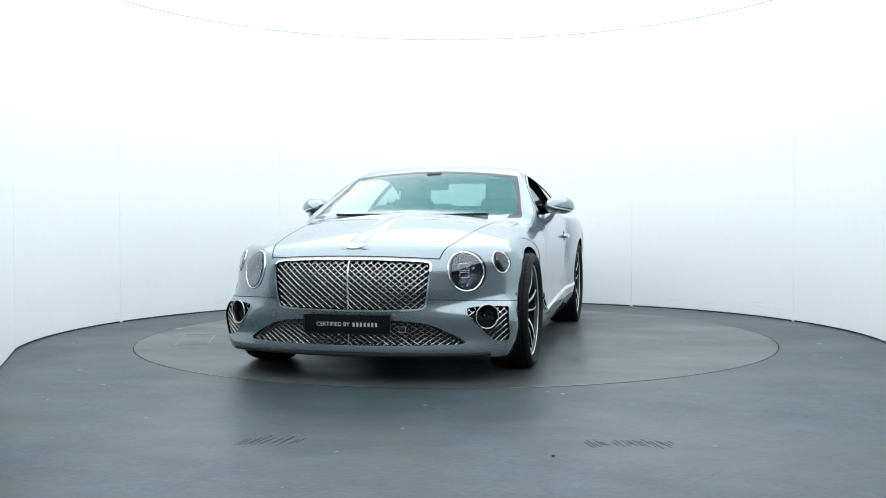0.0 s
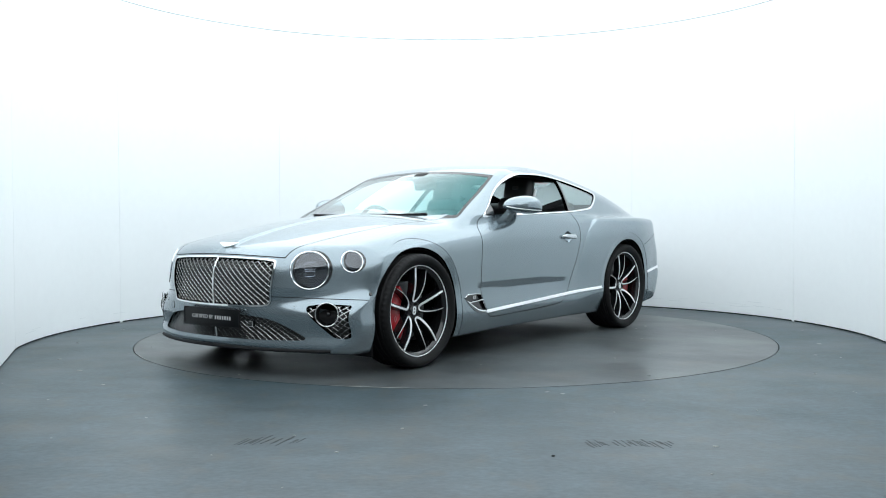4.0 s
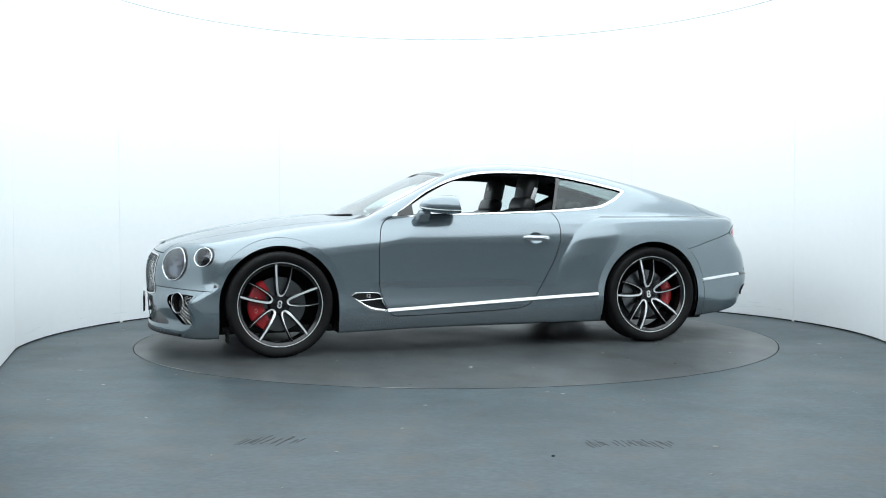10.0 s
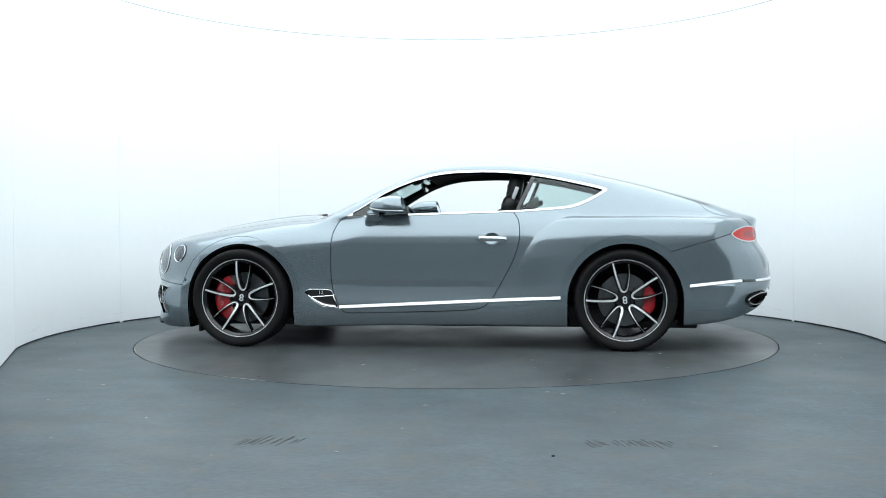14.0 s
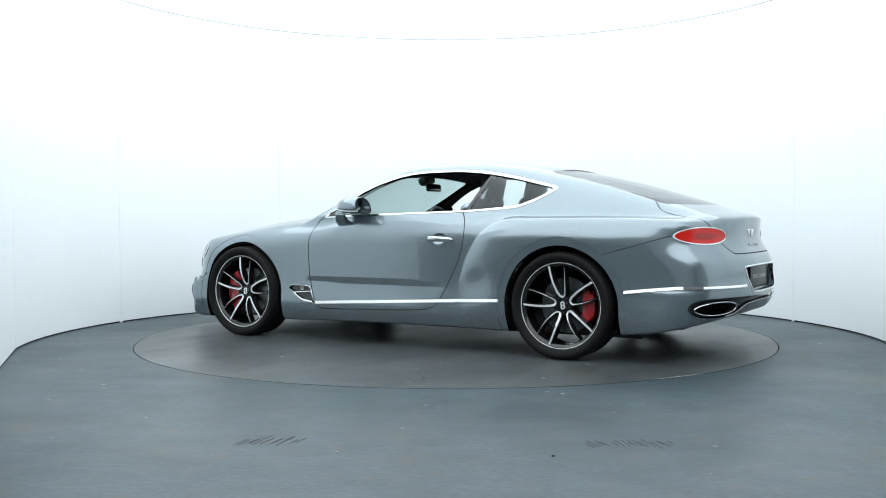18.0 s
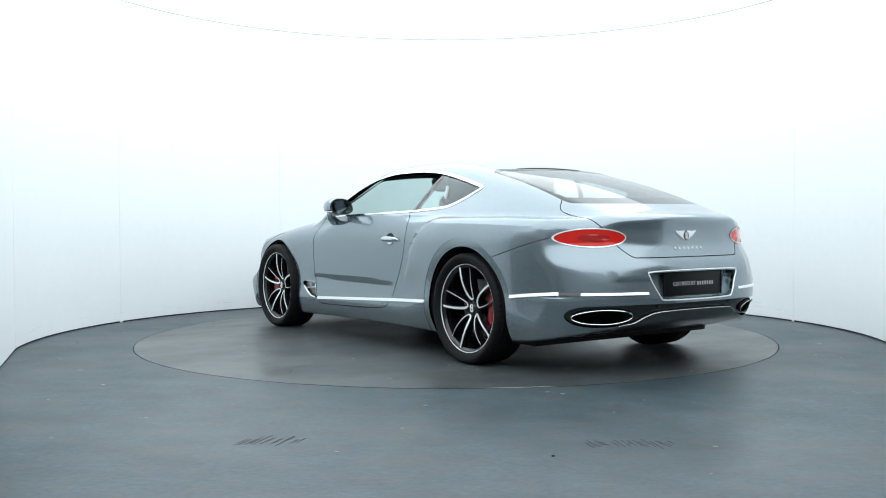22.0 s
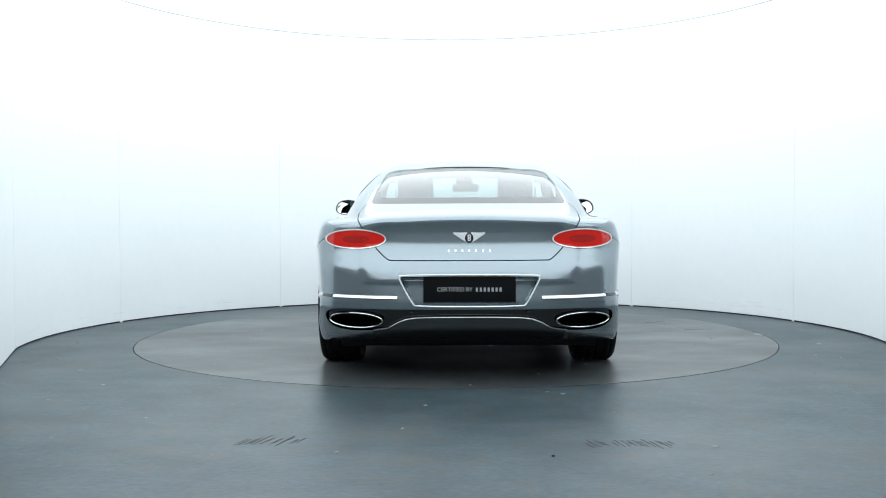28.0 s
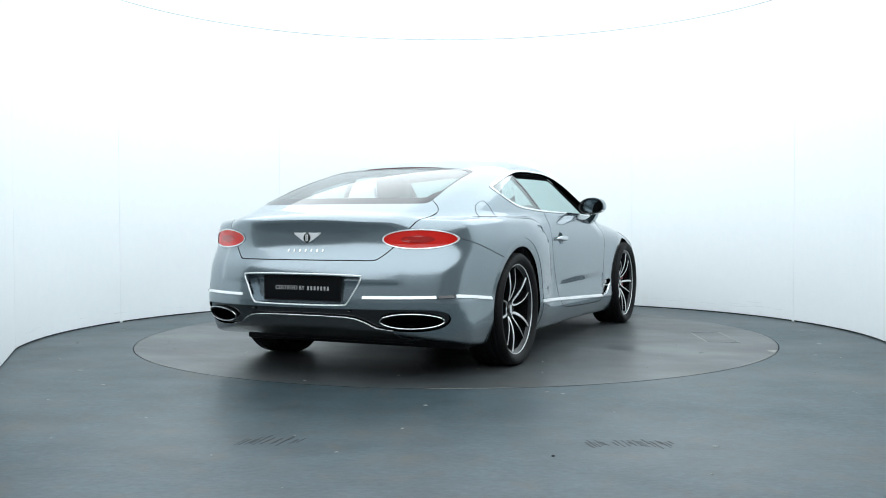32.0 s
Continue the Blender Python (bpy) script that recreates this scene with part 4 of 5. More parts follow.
            part("reflector", bm, M_LAMPDARK, lamp, "dark faceted lamp bowl")
            # facets like cut crystal
            bm = bmesh.new()
            for i in range(12):
                for j, rr in enumerate((0.55, 0.80)):
                    a = 2 * math.pi * (i + 0.5 * j) / 14
                    p = at(r * rr * math.cos(a), r * rr * math.sin(a), -0.066 if j else -0.086)
                    q = r * 0.13
                    t = bm.verts.new(p + ax * 0.008)
                    f = [bm.verts.new(p + (side * math.cos(a + b) + up * math.sin(a + b)) * q) for b in (0, math.pi / 2, math.pi, 3 * math.pi / 2)]
                    for b in range(4):
                        bm.faces.new((t, f[b], f[(b + 1) % 4]))
            part("facets", bm, M_CRYSTAL, lamp, "cut-glass facets", smooth=False)
            if nm == "big":
                loop = [at(0.034 * math.copysign(abs(math.cos(a)) ** 0.4, math.cos(a)), 0.026 + 0.022 * math.copysign(abs(math.sin(a)) ** 0.4, math.sin(a)), -0.03) for a in [2 * math.pi * i / 28 for i in range(28)]]
                part("light_guide", tube_bm(loop, 0.0022, 6, True), M_BAR, lamp, "bright light guide")
                loop = [at(0.030 * math.copysign(abs(math.cos(a)) ** 0.4, math.cos(a)), -0.020 + 0.016 * math.copysign(abs(math.sin(a)) ** 0.4, math.sin(a)), -0.03) for a in [2 * math.pi * i / 28 for i in range(28)]]
                part("light_guide", tube_bm(loop, 0.0022, 6, True), M_BAR, lamp, "bright light guide")
                bm = bmesh.new()
                bmesh.ops.create_uvsphere(bm, u_segments=20, v_segments=12, radius=0.030, matrix=Matrix.Translation(at(0, 0.002, -0.06)))
                part("projector", bm, M_GLOSS, lamp, "projector lens")
            else:
                bm = bmesh.new()
                bmesh.ops.create_uvsphere(bm, u_segments=16, v_segments=10, radius=0.020, matrix=Matrix.Translation(at(0, 0, -0.055)))
                part("projector", bm, M_GLOSS, lamp, "projector lens")


M_LAMPDARK = mat("lamp_bowl_grey", (0.095, 0.102, 0.112), 0.20, 0.9)
M_CRYSTAL = mat("cut_crystal", (0.30, 0.31, 0.33), 0.12, 0.9)


def words(text, size, m, material, name, parent, thick=0.001):
    """Built-in font lettering turned into a mesh and set by m."""
    cu = bpy.data.curves.new(name, "FONT")
    cu.body, cu.size, cu.align_x, cu.align_y, cu.extrude = text, size, "CENTER", "CENTER", thick
    ob = bpy.data.objects.new(name, cu)
    me = bpy.data.meshes.new_from_object(ob)
    bpy.data.objects.remove(ob)
    me.transform(m)
    me.materials.clear()
    me.materials.append(material)
    made = new(name, me)
    made.parent = parent
    return made


def build_plate(car, x, z0, z1, face, label):
    """A dark show plate: readable words, then one plain bar for the maker's name."""
    t = 0.010
    plate = part("plate", box_bm(x - t / 2, x + t / 2, -0.262, 0.262, z0, z1, 0.003), M_PLATE, car, label)
    part("plate_frame", frame_bm(x + face * 0.006, 0.264, z0 - 0.002, z1 + 0.002, 0.005, 0.006), M_BLACK, plate)
    zc = (z0 + z1) / 2
    turn = pose(x + face * (t / 2 + 0.001), 0.084 * face * -1, zc) @ pose(0, 0, 0, 90, 0, 90 * face)
    words("CERTIFIED BY", 0.0335, turn, M_WHITE, "plate_words", plate)
    for i in range(7):
        y = (0.042 + 0.0225 * i) * face
        part("plate_bar", box_bm(x + face * t / 2 - 0.001, x + face * t / 2 + 0.002, y - 0.0062, y + 0.0062, zc - 0.0115, zc + 0.0115, 0.0005), M_WHITE, plate)


def frame_bm(x, hw, z0, z1, w, d):
    bm = bmesh.new()
    for b in ((-hw, hw, z0, z0 + w), (-hw, hw, z1 - w, z1), (-hw, -hw + w, z0 + w, z1 - w), (hw - w, hw, z0 + w, z1 - w)):
        bmesh.ops.create_cube(bm, size=1, matrix=pose(x, (b[0] + b[1]) / 2, (b[2] + b[3]) / 2) @ Matrix.Diagonal((d, b[1] - b[0], b[3] - b[2], 1)))
    return bm


def wing_badge(name, m, parent, span, h, boss):
    """A plain winged emblem: two swept plates, a round boss between."""
    holder = None
    for s in (1, -1):
        bm = bmesh.new()
        n = 12
        top, low = [], []
        for i in range(n + 1):
            u = i / n
            y = s * (0.12 + 0.88 * u) * span
            t = h * (0.42 - 0.10 * u + 0.10 * u * u)
            b = h * (-0.38 + 0.68 * u ** 1.15)
            top.append((y, max(t, b + 0.001)))
            low.append((y, b))
        loop = top + low[::-1]
        f = [bm.verts.new(m @ Vector((a, b, 0.0045))) for a, b in loop]
        g = [bm.verts.new(m @ Vector((a * 1.02, b, 0.0))) for a, b in loop]
        bm.faces.new(f)
        for i in range(len(loop)):
            j = (i + 1) % len(loop)
            bm.faces.new((f[i], f[j], g[j], g[i]))
        ob = part(name if holder is None else "wing", bm, M_SATIN, parent if holder is None else holder, "bright winged emblem" if holder is None else "")
        holder = holder or ob
    bm = lathe([(0.0, 0.007), (h * 0.30, 0.007), (h * 0.33, 0.005), (h * 0.33, 0.0)], 28)
    bmesh.ops.transform(bm, matrix=m @ pose(0, -h * 0.02, 0, 90) @ Matrix.Diagonal((1, 1, 1.15, 1)), verts=bm.verts)
    part("boss", bm, boss, holder, "round boss")
    for dz in (0.11, -0.13):
        bm = lathe([(h * 0.06, 0.006), (h * 0.06, 0.0085), (h * 0.14, 0.0085), (h * 0.14, 0.006), (h * 0.06, 0.006)], 20)
        bmesh.ops.transform(bm, matrix=m @ pose(0, h * dz, 0, 90), verts=bm.verts)
        part("boss_emblem", bm, M_SATIN, holder)


def on_skin(p):
    """A pose with z along the skin's normal at p, x towards the car's left-right line."""
    p = np.array([p], float)
    n = Vector(normal_at(p)[0])
    up = Vector((0, 0, 1))
    s = up.cross(n).normalized()
    u = n.cross(s)
    m = Matrix((s, u, n)).transposed().to_4x4()
    m.translation = Vector(p[0])
    return m


# ---------------------------------------------------------------- tail
def build_tail(car):
    bay = sheet("bay", "plate_bay", M_PAINT, car, "recessed plate bay", offset=-0.050, flange=-0.048)
    sheet("bay_ring", "bay_edge", M_PAINT, bay, flange=0.02)
    loop = [(float(skin_x(abs(a), b, False)) - 0.001, float(a), float(b)) for a, b in chaikin(PLATE_BAY, 2)]
    part("bay_trim", tube_bm(loop, 0.0046, 8, True), M_SATIN, bay, "thin bright plate surround")
    build_plate(car, -2.510, 0.478, 0.622, -1, "dark show plate with pale words on the tail")
    dif = sheet("diffuser", "diffuser", M_GLOSS, car, "gloss black rear diffuser panel", offset=-0.012, flange=0.02)
    sheet("valance", "valance", M_VALANCE, car, "dark graphite lower valance", flange=0.02)
    # bright lower edge of the diffuser
    pts = [(.56, .309), (.47, .325), (.41, .360), (.36, .380), (.30, .389), (.15, .393), (0, .394)]
    pts = pts + [(-a, b) for a, b in pts[-2::-1]]
    path = [(float(skin_x(a, b, False)) - 0.003, a, b) for a, b in pts]
    part("diffuser_edge", tube_bm(path, 0.0026, 6), M_BAR, dif)
    for s in ("left", "right"):
        k = 1 if s == "left" else -1
        n = 48
        ring = []
        for i in range(n):
            a = 2 * math.pi * i / n
            y, z = .663 + .163 * math.cos(a), .367 + .044 * math.sin(a)
            ring.append(Vector((float(skin_x(y, z, False)) - 0.006, y * k, z)))
        tip = part("exhaust_tip", tube_bm(ring, 0.0036, 8, True), M_CHROME, car, "oval chrome exhaust tip")
        bm = bmesh.new()
        c = sum(ring, Vector()) / n
        prev = None
        for f, d in ((0.99, 0.0), (0.95, 0.02), (0.93, 0.14), (0.55, 0.16)):
            rg = [bm.verts.new((p.x + d, c.y + (p.y - c.y) * f, c.z + (p.z - c.z) * f)) for p in ring]
            if prev:
                for i in range(n):
                    bm.faces.new((prev[i], prev[(i + 1) % n], rg[(i + 1) % n], rg[i]))
            prev = rg
        bm.faces.new(prev)
        part("exhaust_tube", bm, M_BLACK, tip, "dark exhaust pipe")
        # dark inner core of the lamp
        core = [Vector((float(skin_x(.668 + .085 * math.cos(a), .836 + .022 * math.sin(a), False)) - 0.002, k * (.668 + .085 * math.cos(a)), .836 + .022 * math.sin(a))) for a in [2 * math.pi * i / 32 for i in range(32)]]
        bm = bmesh.new()
        f = [bm.verts.new(p) for p in core]
        mid = bm.verts.new(sum(core, Vector()) / 32 + Vector((-0.004, 0, 0)))
        for i in range(32):
            bm.faces.new((mid, f[i], f[(i + 1) % 32]))
        part("lamp_core", bm, M_TAILDEEP, car, "deeper red lamp core")
        # parking sensors
        for y, z in ((.80, .54), (.33, .417)):
            m = on_skin((float(skin_x(y, z, False)), y * k, z))
            bm = lathe([(0.0, 0.002), (0.009, 0.002), (0.011, 0.0)], 16)
            bmesh.ops.transform(bm, matrix=m @ pose(0, 0, 0, 90), verts=bm.verts)
            part("parking_sensor", bm, M_PAINT if z > .5 else M_GLOSS, car)
    m = on_skin((float(skin_x(0, .845, False)), 0, .845))
    wing_badge("rear_badge", m, car, 0.090, 0.074, M_GLOSS)
    # the maker's name as seven plain bars
    m = on_skin((float(skin_x(0, .768, False)), 0, .768))
    for i in range(7):
        bm = box_bm(-0.0055, 0.0055, -0.0095, 0.0095, 0, 0.003, 0.001)
        bmesh.ops.transform(bm, matrix=m @ pose((i - 3) * 0.0395, 0, 0), verts=bm.verts)
        part("name_bar", bm, M_BAR, car, "small chrome bar")
    # high brake light along the top of the rear window
    path = [(-1.17 - 0.0 * y, y, 0) for y in np.linspace(-0.30, 0.30, 13)]
    path = [(x, y, float(ROOF(x - 0.10 * y * y) - 0.10 * y * y) + 0.002) for x, y, _ in path]
    part("brake_light_bar", tube_bm(path, 0.0026, 6), M_DARKRED, car, "slim unlit red brake light")
    # tow and lamp bits under the tail
    part("rear_valance", box_bm(-2.15, -1.85, -0.55, 0.55, 0.20, 0.26, 0.02), M_BLACK, car, "black rear undertray")


M_VALANCE = mat("graphite_valance", (0.075, 0.083, 0.088), 0.28, 0.6, 0.6)
M_DARKRED = mat("dark_red_lens", (0.10, 0.008, 0.008), 0.15)
# the lamp core has a fainter added glow too
M_TAILDEEP = mat("deep_red_lamp_core", (0.30, 0.012, 0.010), 0.14, 0.0, 0.3, emit=(0.9, 0.04, 0.025), glow=0.05)


# ---------------------------------------------------------------- sides
def build_mirror(car, k):
    """Door mirror: painted cap, black lower shell and foot, glass that faces back."""
    c = Vector((0.300, 0.985, 1.050))
    n, rows = 36, 14
    ay, az = 0.108, 0.084

    def pt(u, a):
        # u: 0 at the back edge, 1 at the rounded front
        w = u * 1.15 - 0.15
        r = (1 - max(w, 0) ** 2.1) ** 0.5 if w > 0 else 1 - 0.06 * (w / 0.15) ** 2
        s, q = math.sin(a), math.cos(a)
        x = c.x - 0.135 + u * 0.262 + 0.018 * s * (1 - u)
        return Vector((x, k * (c.y - 0.045 * max(w, 0) ** 2 + ay * r * math.copysign(abs(q) ** 0.85, q)), c.z - 0.012 + 0.006 * u + az * r * (math.copysign(abs(s) ** 0.9, s) if s > 0 else 0.60 * s)))

    def shell(a0, a1, m):
        bm = bmesh.new()
        grid = [[bm.verts.new(pt(min(0.9999, math.sin(math.pi / 2 * i / rows)), a0 + (a1 - a0) * j / m)) for j in range(m + 1)] for i in range(rows + 1)]
        for p, q in zip(grid, grid[1:]):
            for j in range(m):
                bm.faces.new((p[j], p[j + 1], q[j + 1], q[j]))
        return bm
    seam = radians(-30)
    mirror = part("door_mirror", shell(seam, math.pi - seam, 30), M_PAINT, car, "painted door mirror with black foot")
    part("mirror_lower", shell(math.pi - seam + 0.03, 2 * math.pi + seam - 0.03, 24), M_PAINT, mirror, "lower shell")
    path = [pt(math.sin(u), seam) for u in np.linspace(0, 1.5, 16)]
    part("mirror_trim", tube_bm(path, 0.004, 6), M_SATIN, mirror, "bright trim line")
    bm = bmesh.new()
    ring = [pt(0.0, 2 * math.pi * i / n) for i in range(n)]
    mid = sum(ring, Vector()) / n
    out = [bm.verts.new(p) for p in ring]
    inn = [bm.verts.new(mid + (p - mid) * 0.90 + Vector((0.004, 0, 0))) for p in ring]
    for i in range(n):
        j = (i + 1) % n
        bm.faces.new((out[i], out[j], inn[j], inn[i]))
    part("mirror_bezel", bm, M_BLACK, mirror)
    bm = bmesh.new()
    bm.faces.new([bm.verts.new(mid + (p - mid) * 0.90 + Vector((0.046 - 0.44 * k * (p.y - mid.y), 0, 0))) for p in ring])
    part("mirror_glass", bm, M_MIRROR, mirror, "mirror glass", smooth=False)
    # foot
    bm = bmesh.new()
    loops = []
    for (x0, x1, y, z0) in ((0.370, 0.475, 0.845, 0.925), (0.365, 0.470, 0.90, 0.932), (0.360, 0.450, 0.94, 0.968), (0.350, 0.435, 0.965, 1.01)):
        t = 0.036 if y < 0.95 else 0.03
        loops.append([bm.verts.new((x, k * yy, zz)) for x, yy, zz in ((x0, y + 0.012, z0 - t * .6), (x1, y + 0.012, z0 - t * .6), (x1 + 0.008, y - 0.004, z0 + t * .4), (x0 + 0.008, y - 0.004, z0 + t * .6))])
    for p, q in zip(loops, loops[1:]):
        for j in range(4):
            bm.faces.new((p[j], p[(j + 1) % 4], q[(j + 1) % 4], q[j]))
    bm.faces.new(loops[0])
    bm.faces.new(loops[-1][::-1])
    bmesh.ops.bevel(bm, geom=bm.edges[:], offset=0.006, segments=2, affect="EDGES")
    part("mirror_foot", bm, M_PAINT, mirror, "mirror foot")


def strip_bm(path, out, h, k):
    """A three-sided moulding along the skin; out gives the outward way (x, y) at each point."""
    bm = bmesh.new()
    rows = []
    for (x, y, z), (ox, oy) in zip(path, out):
        l = math.hypot(ox, oy)
        ox, oy = ox / l, oy / l
        rows.append([bm.verts.new((x + ox * d, k * (y + oy * d), z + q)) for d, q in ((0.0015, h), (0.0095, -h * 0.75), (0.007, -h), (-0.006, -h), (-0.006, h))])
    for p, q in zip(rows, rows[1:]):
        for j in range(5):
            bm.faces.new((p[j], p[(j + 1) % 5], q[(j + 1) % 5], q[j]))
    bm.faces.new(rows[0])
    bm.faces.new(rows[-1][::-1])
    return bm


def build_sides(car):
    for k in (1, -1):
        build_mirror(car, k)
        # bright strips along the sill and round the bumper, their faces tilted to the sky
        path, out = [], []
        for x in np.linspace(.664, -.965, 40):
            z = .304 + (.668 - x) * .0487
            path.append((x, float(skin_y(x, z)), z))
            out.append((0, 1))
        part("side_strip", strip_bm(path, out, 0.0115, k), M_SATIN, car, "bright sill strip")
        for a0, a1, m, h, nm, label in ((2, 46, M_SATIN, .0105, "bumper_strip", "bright bumper strip"), (47, 58, M_GLOSS, .0085, "bumper_reflector", "dark corner reflector"), (59, 97.5, M_SATIN, .0085, "bumper_strip", "bright bumper strip")):
            path, out = [], []
            for a in np.linspace(a0, a1, 22):
                dx, dy = -math.sin(radians(a)), math.cos(radians(a))
                z = .470 + .036 * min(1, a / 44)
                cx, cy = -1.86, 0.50
                d = float(cross(lambda m: shape(np.array([cx + dx * m, cy + dy * m, z])), np.array(0.1), np.array(1.3)))
                path.append((cx + dx * d, cy + dy * d, z))
            for p, q in zip(path[:1] + path[:-1], path[1:] + path[-1:]):
                out.append((q[1] - p[1], p[0] - q[0]))
            part(nm, strip_bm(path, out, h, k), m, car, label)
        # handle: a bar with rounded ends over a cup
        path, rad = [], []
        for i in range(17):
            u = i / 16 * 2 - 1
            x = -0.475 + 0.112 * u
            z = 0.809 + 0.004 * u
            y = float(skin_y(x, z)) + 0.030 * (1 - abs(u) ** 3.2) + 0.004
            path.append((x, y * k, z))
            rad.append(0.0175 * (1 - abs(u) ** 5) ** 0.5 + 0.002)
        bar = part("door_handle", tube_bm(path, rad, 10, flat=0.6), M_CHROMESATIN, car, "satin silver pull handle")
        bm = bmesh.new()
        n = 40
        prev = None
        a = np.linspace(0, 2 * math.pi, n, endpoint=False)
        for f in (1.02, 0.94, 0.84, 0.70, 0.52, 0.30, 0.06):
            x, z = -0.470 + 0.058 * f * np.cos(a), 0.808 + 0.044 * f * np.sin(a)
            y = skin_y(x, z) - 0.026 * (1 - min(1, f) ** 2) ** 0.7
            rg = [bm.verts.new((p, k * q, r)) for p, q, r in zip(x, y, z)]
            if prev:
                for i in range(n):
                    bm.faces.new((prev[i], prev[(i + 1) % n], rg[(i + 1) % n], rg[i]))
            prev = rg
        bm.faces.new(prev)
        part("handle_cup", bm, M_PAINT, bar, "hollow hand recess")
        # wing vent: black recess, bright frame, a blade and two figures
        vent = sheet("vent", "wing_vent", M_GLOSS, car, "black wing vent in a chrome frame", offset=-0.014, flange=0.0, sides="left" if k > 0 else "right")
        edge = chaikin(VENT, 1)
        loop = [(float(x), k * (float(skin_y(x, z)) + 0.003), float(z)) for x, z in edge]
        part("vent_frame", tube_bm(loop, 0.0028, 6, True), M_CHROME, vent, "chrome frame")
        low = [(.90, .392), (.84, .350), (.79, .322), (.74, .310), (.69, .306)]
        part("vent_foot", tube_bm([(x, k * (float(skin_y(x, z)) + 0.002), z) for x, z in low], [0.004, 0.009, 0.013, 0.014, 0.012], 8), M_CHROME, vent, "chrome lower lip")
        low = [(.87, .378), (.78, .383), (.70, .390)]
        part("vent_blade", tube_bm([(x, k * (float(skin_y(x, z)) + 0.001), z) for x, z in low], 0.0045, 6), M_CHROME, vent, "chrome blade")
        y = float(skin_y(.80, .41)) - 0.004
        words("12", 0.036, pose(.805, k * y, .409) @ pose(0, 0, 0, 90, 0, 180 if k > 0 else 0), M_SATIN, "vent_figures", vent)
        # seam of the sill's lower panel
        seam = [(.665, .268), (.40, .262), (.0, .270), (-.20, .278), (-.29, .290), (-.345, .312), (-.36, .330)]
        seam = chaikin_open(seam)
        part("sill_seam", tube_bm([(x, k * (float(skin_y(x, z)) - 0.0006), z) for x, z in seam], 0.0018, 4), M_GAP, car, "dark sill seam")
        # side sensor and mud flap
        m = on_skin((1.862, k * float(skin_y(1.862, .500)), .500))
        bm = lathe([(0.0, 0.002), (0.009, 0.002), (0.011, 0.0)], 16)
        bmesh.ops.transform(bm, matrix=m @ pose(0, 0, 0, 90), verts=bm.verts)
        part("parking_sensor", bm, M_GLOSS, car)
        part("mud_flap", box_bm(1.765, 1.785, min(k * .70, k * .85), max(k * .70, k * .85), 0.100, 0.19, 0.006), M_BLACK, car, "black deflector flap")
        for y, z in ((.60, .425), (.27, .395)):
            m = on_skin((float(skin_x(y, z)), k * y, z))
            bm = lathe([(0.0, 0.0015), (0.009, 0.0015), (0.0105, 0.0)], 16)
            bmesh.ops.transform(bm, matrix=m @ pose(0, 0, 0, 90), verts=bm.verts)
            part("parking_sensor", bm, M_PAINT, car)
    # thin black splitter under the chin
    path = [(float(skin_x(abs(y), .186)) - 0.004, y, .166) for y in np.linspace(-.80, .80, 41)]
    part("splitter", tube_bm(path, 0.011, 8), M_BLACK, car, "black lower lip")
    # tow eye cover and the small camera in the lower grille
    m = on_skin((float(skin_x(.4915, .393)), -.4915, .393))
    bm = lathe([(0.0, 0.0012), (0.0215, 0.0012), (0.023, 0.0)], 28)
    bmesh.ops.transform(bm, matrix=m @ pose(0, 0, 0, 90), verts=bm.verts)
    part("tow_cover", bm, M_PAINT, car)
    bm = lathe([(0.0225, 0.0014), (0.0238, 0.0014), (0.0238, 0.0), (0.0225, 0.0), (0.0225, 0.0014)], 28)
    bmesh.ops.transform(bm, matrix=m @ pose(0, 0, 0, 90), verts=bm.verts)
    part("tow_cover_seam", bm, M_GAP, car)
    eye = part("grille_camera", box_bm(2.27, 2.298, .306, .342, .306, .334, 0.004), M_GLOSS, car, "small black camera")
    part("camera_frame", frame_bm(2.298, .021, .303, .337, .003, .004), M_BAR, eye).matrix_basis = pose(0, .324, 0)
    # fuel flap seam on the right haunch
    loop = []
    for i in range(48):
        a = 2 * math.pi * i / 48
        x, y = -1.60 + 0.105 * math.copysign(abs(math.cos(a)) ** 0.7, math.cos(a)), 0.80 + 0.052 * math.copysign(abs(math.sin(a)) ** 0.7, math.sin(a))
        lo, hi = 0.7, 1.2
        for _ in range(22):
            mz = (lo + hi) / 2
            if shape(np.array([[x, y, mz]]))[0] < 0:
                lo = mz
            else:
                hi = mz
        loop.append((x, -y, lo + 0.0005))
    part("fuel_flap_seam", tube_bm(loop, 0.0016, 4, True), M_GAP, car)


M_CHROMESATIN = mat("satin_handle", (0.62, 0.65, 0.67), 0.2, 1.0)
M_MIRROR = mat("mirror_glass", (0.70, 0.73, 0.74), 0.02, 1.0)

build_nose(car)
build_plate(car, 2.326, 0.290, 0.402, 1, "dark show plate with pale words on the bumper")
wing_badge("front_badge", on_skin((2.192, 0, float(TOP(2.192)) + 0.008)) @ pose(0, 0, 0.003, 10), car, 0.086, 0.056, M_SATIN)
build_tail(car)
build_sides(car)


# ---------------------------------------------------------------- cabin
def soft_box(sx, sy, sz, bevel, m, segs=3):
    bm = bmesh.new()
    bmesh.ops.create_cube(bm, size=1, matrix=Matrix.Diagonal((sx, sy, sz, 1)))
    bmesh.ops.bevel(bm, geom=bm.edges[:], offset=bevel, segments=segs, profile=0.5, affect="EDGES")
    bmesh.ops.transform(bm, matrix=m, verts=bm.verts)
    return bm


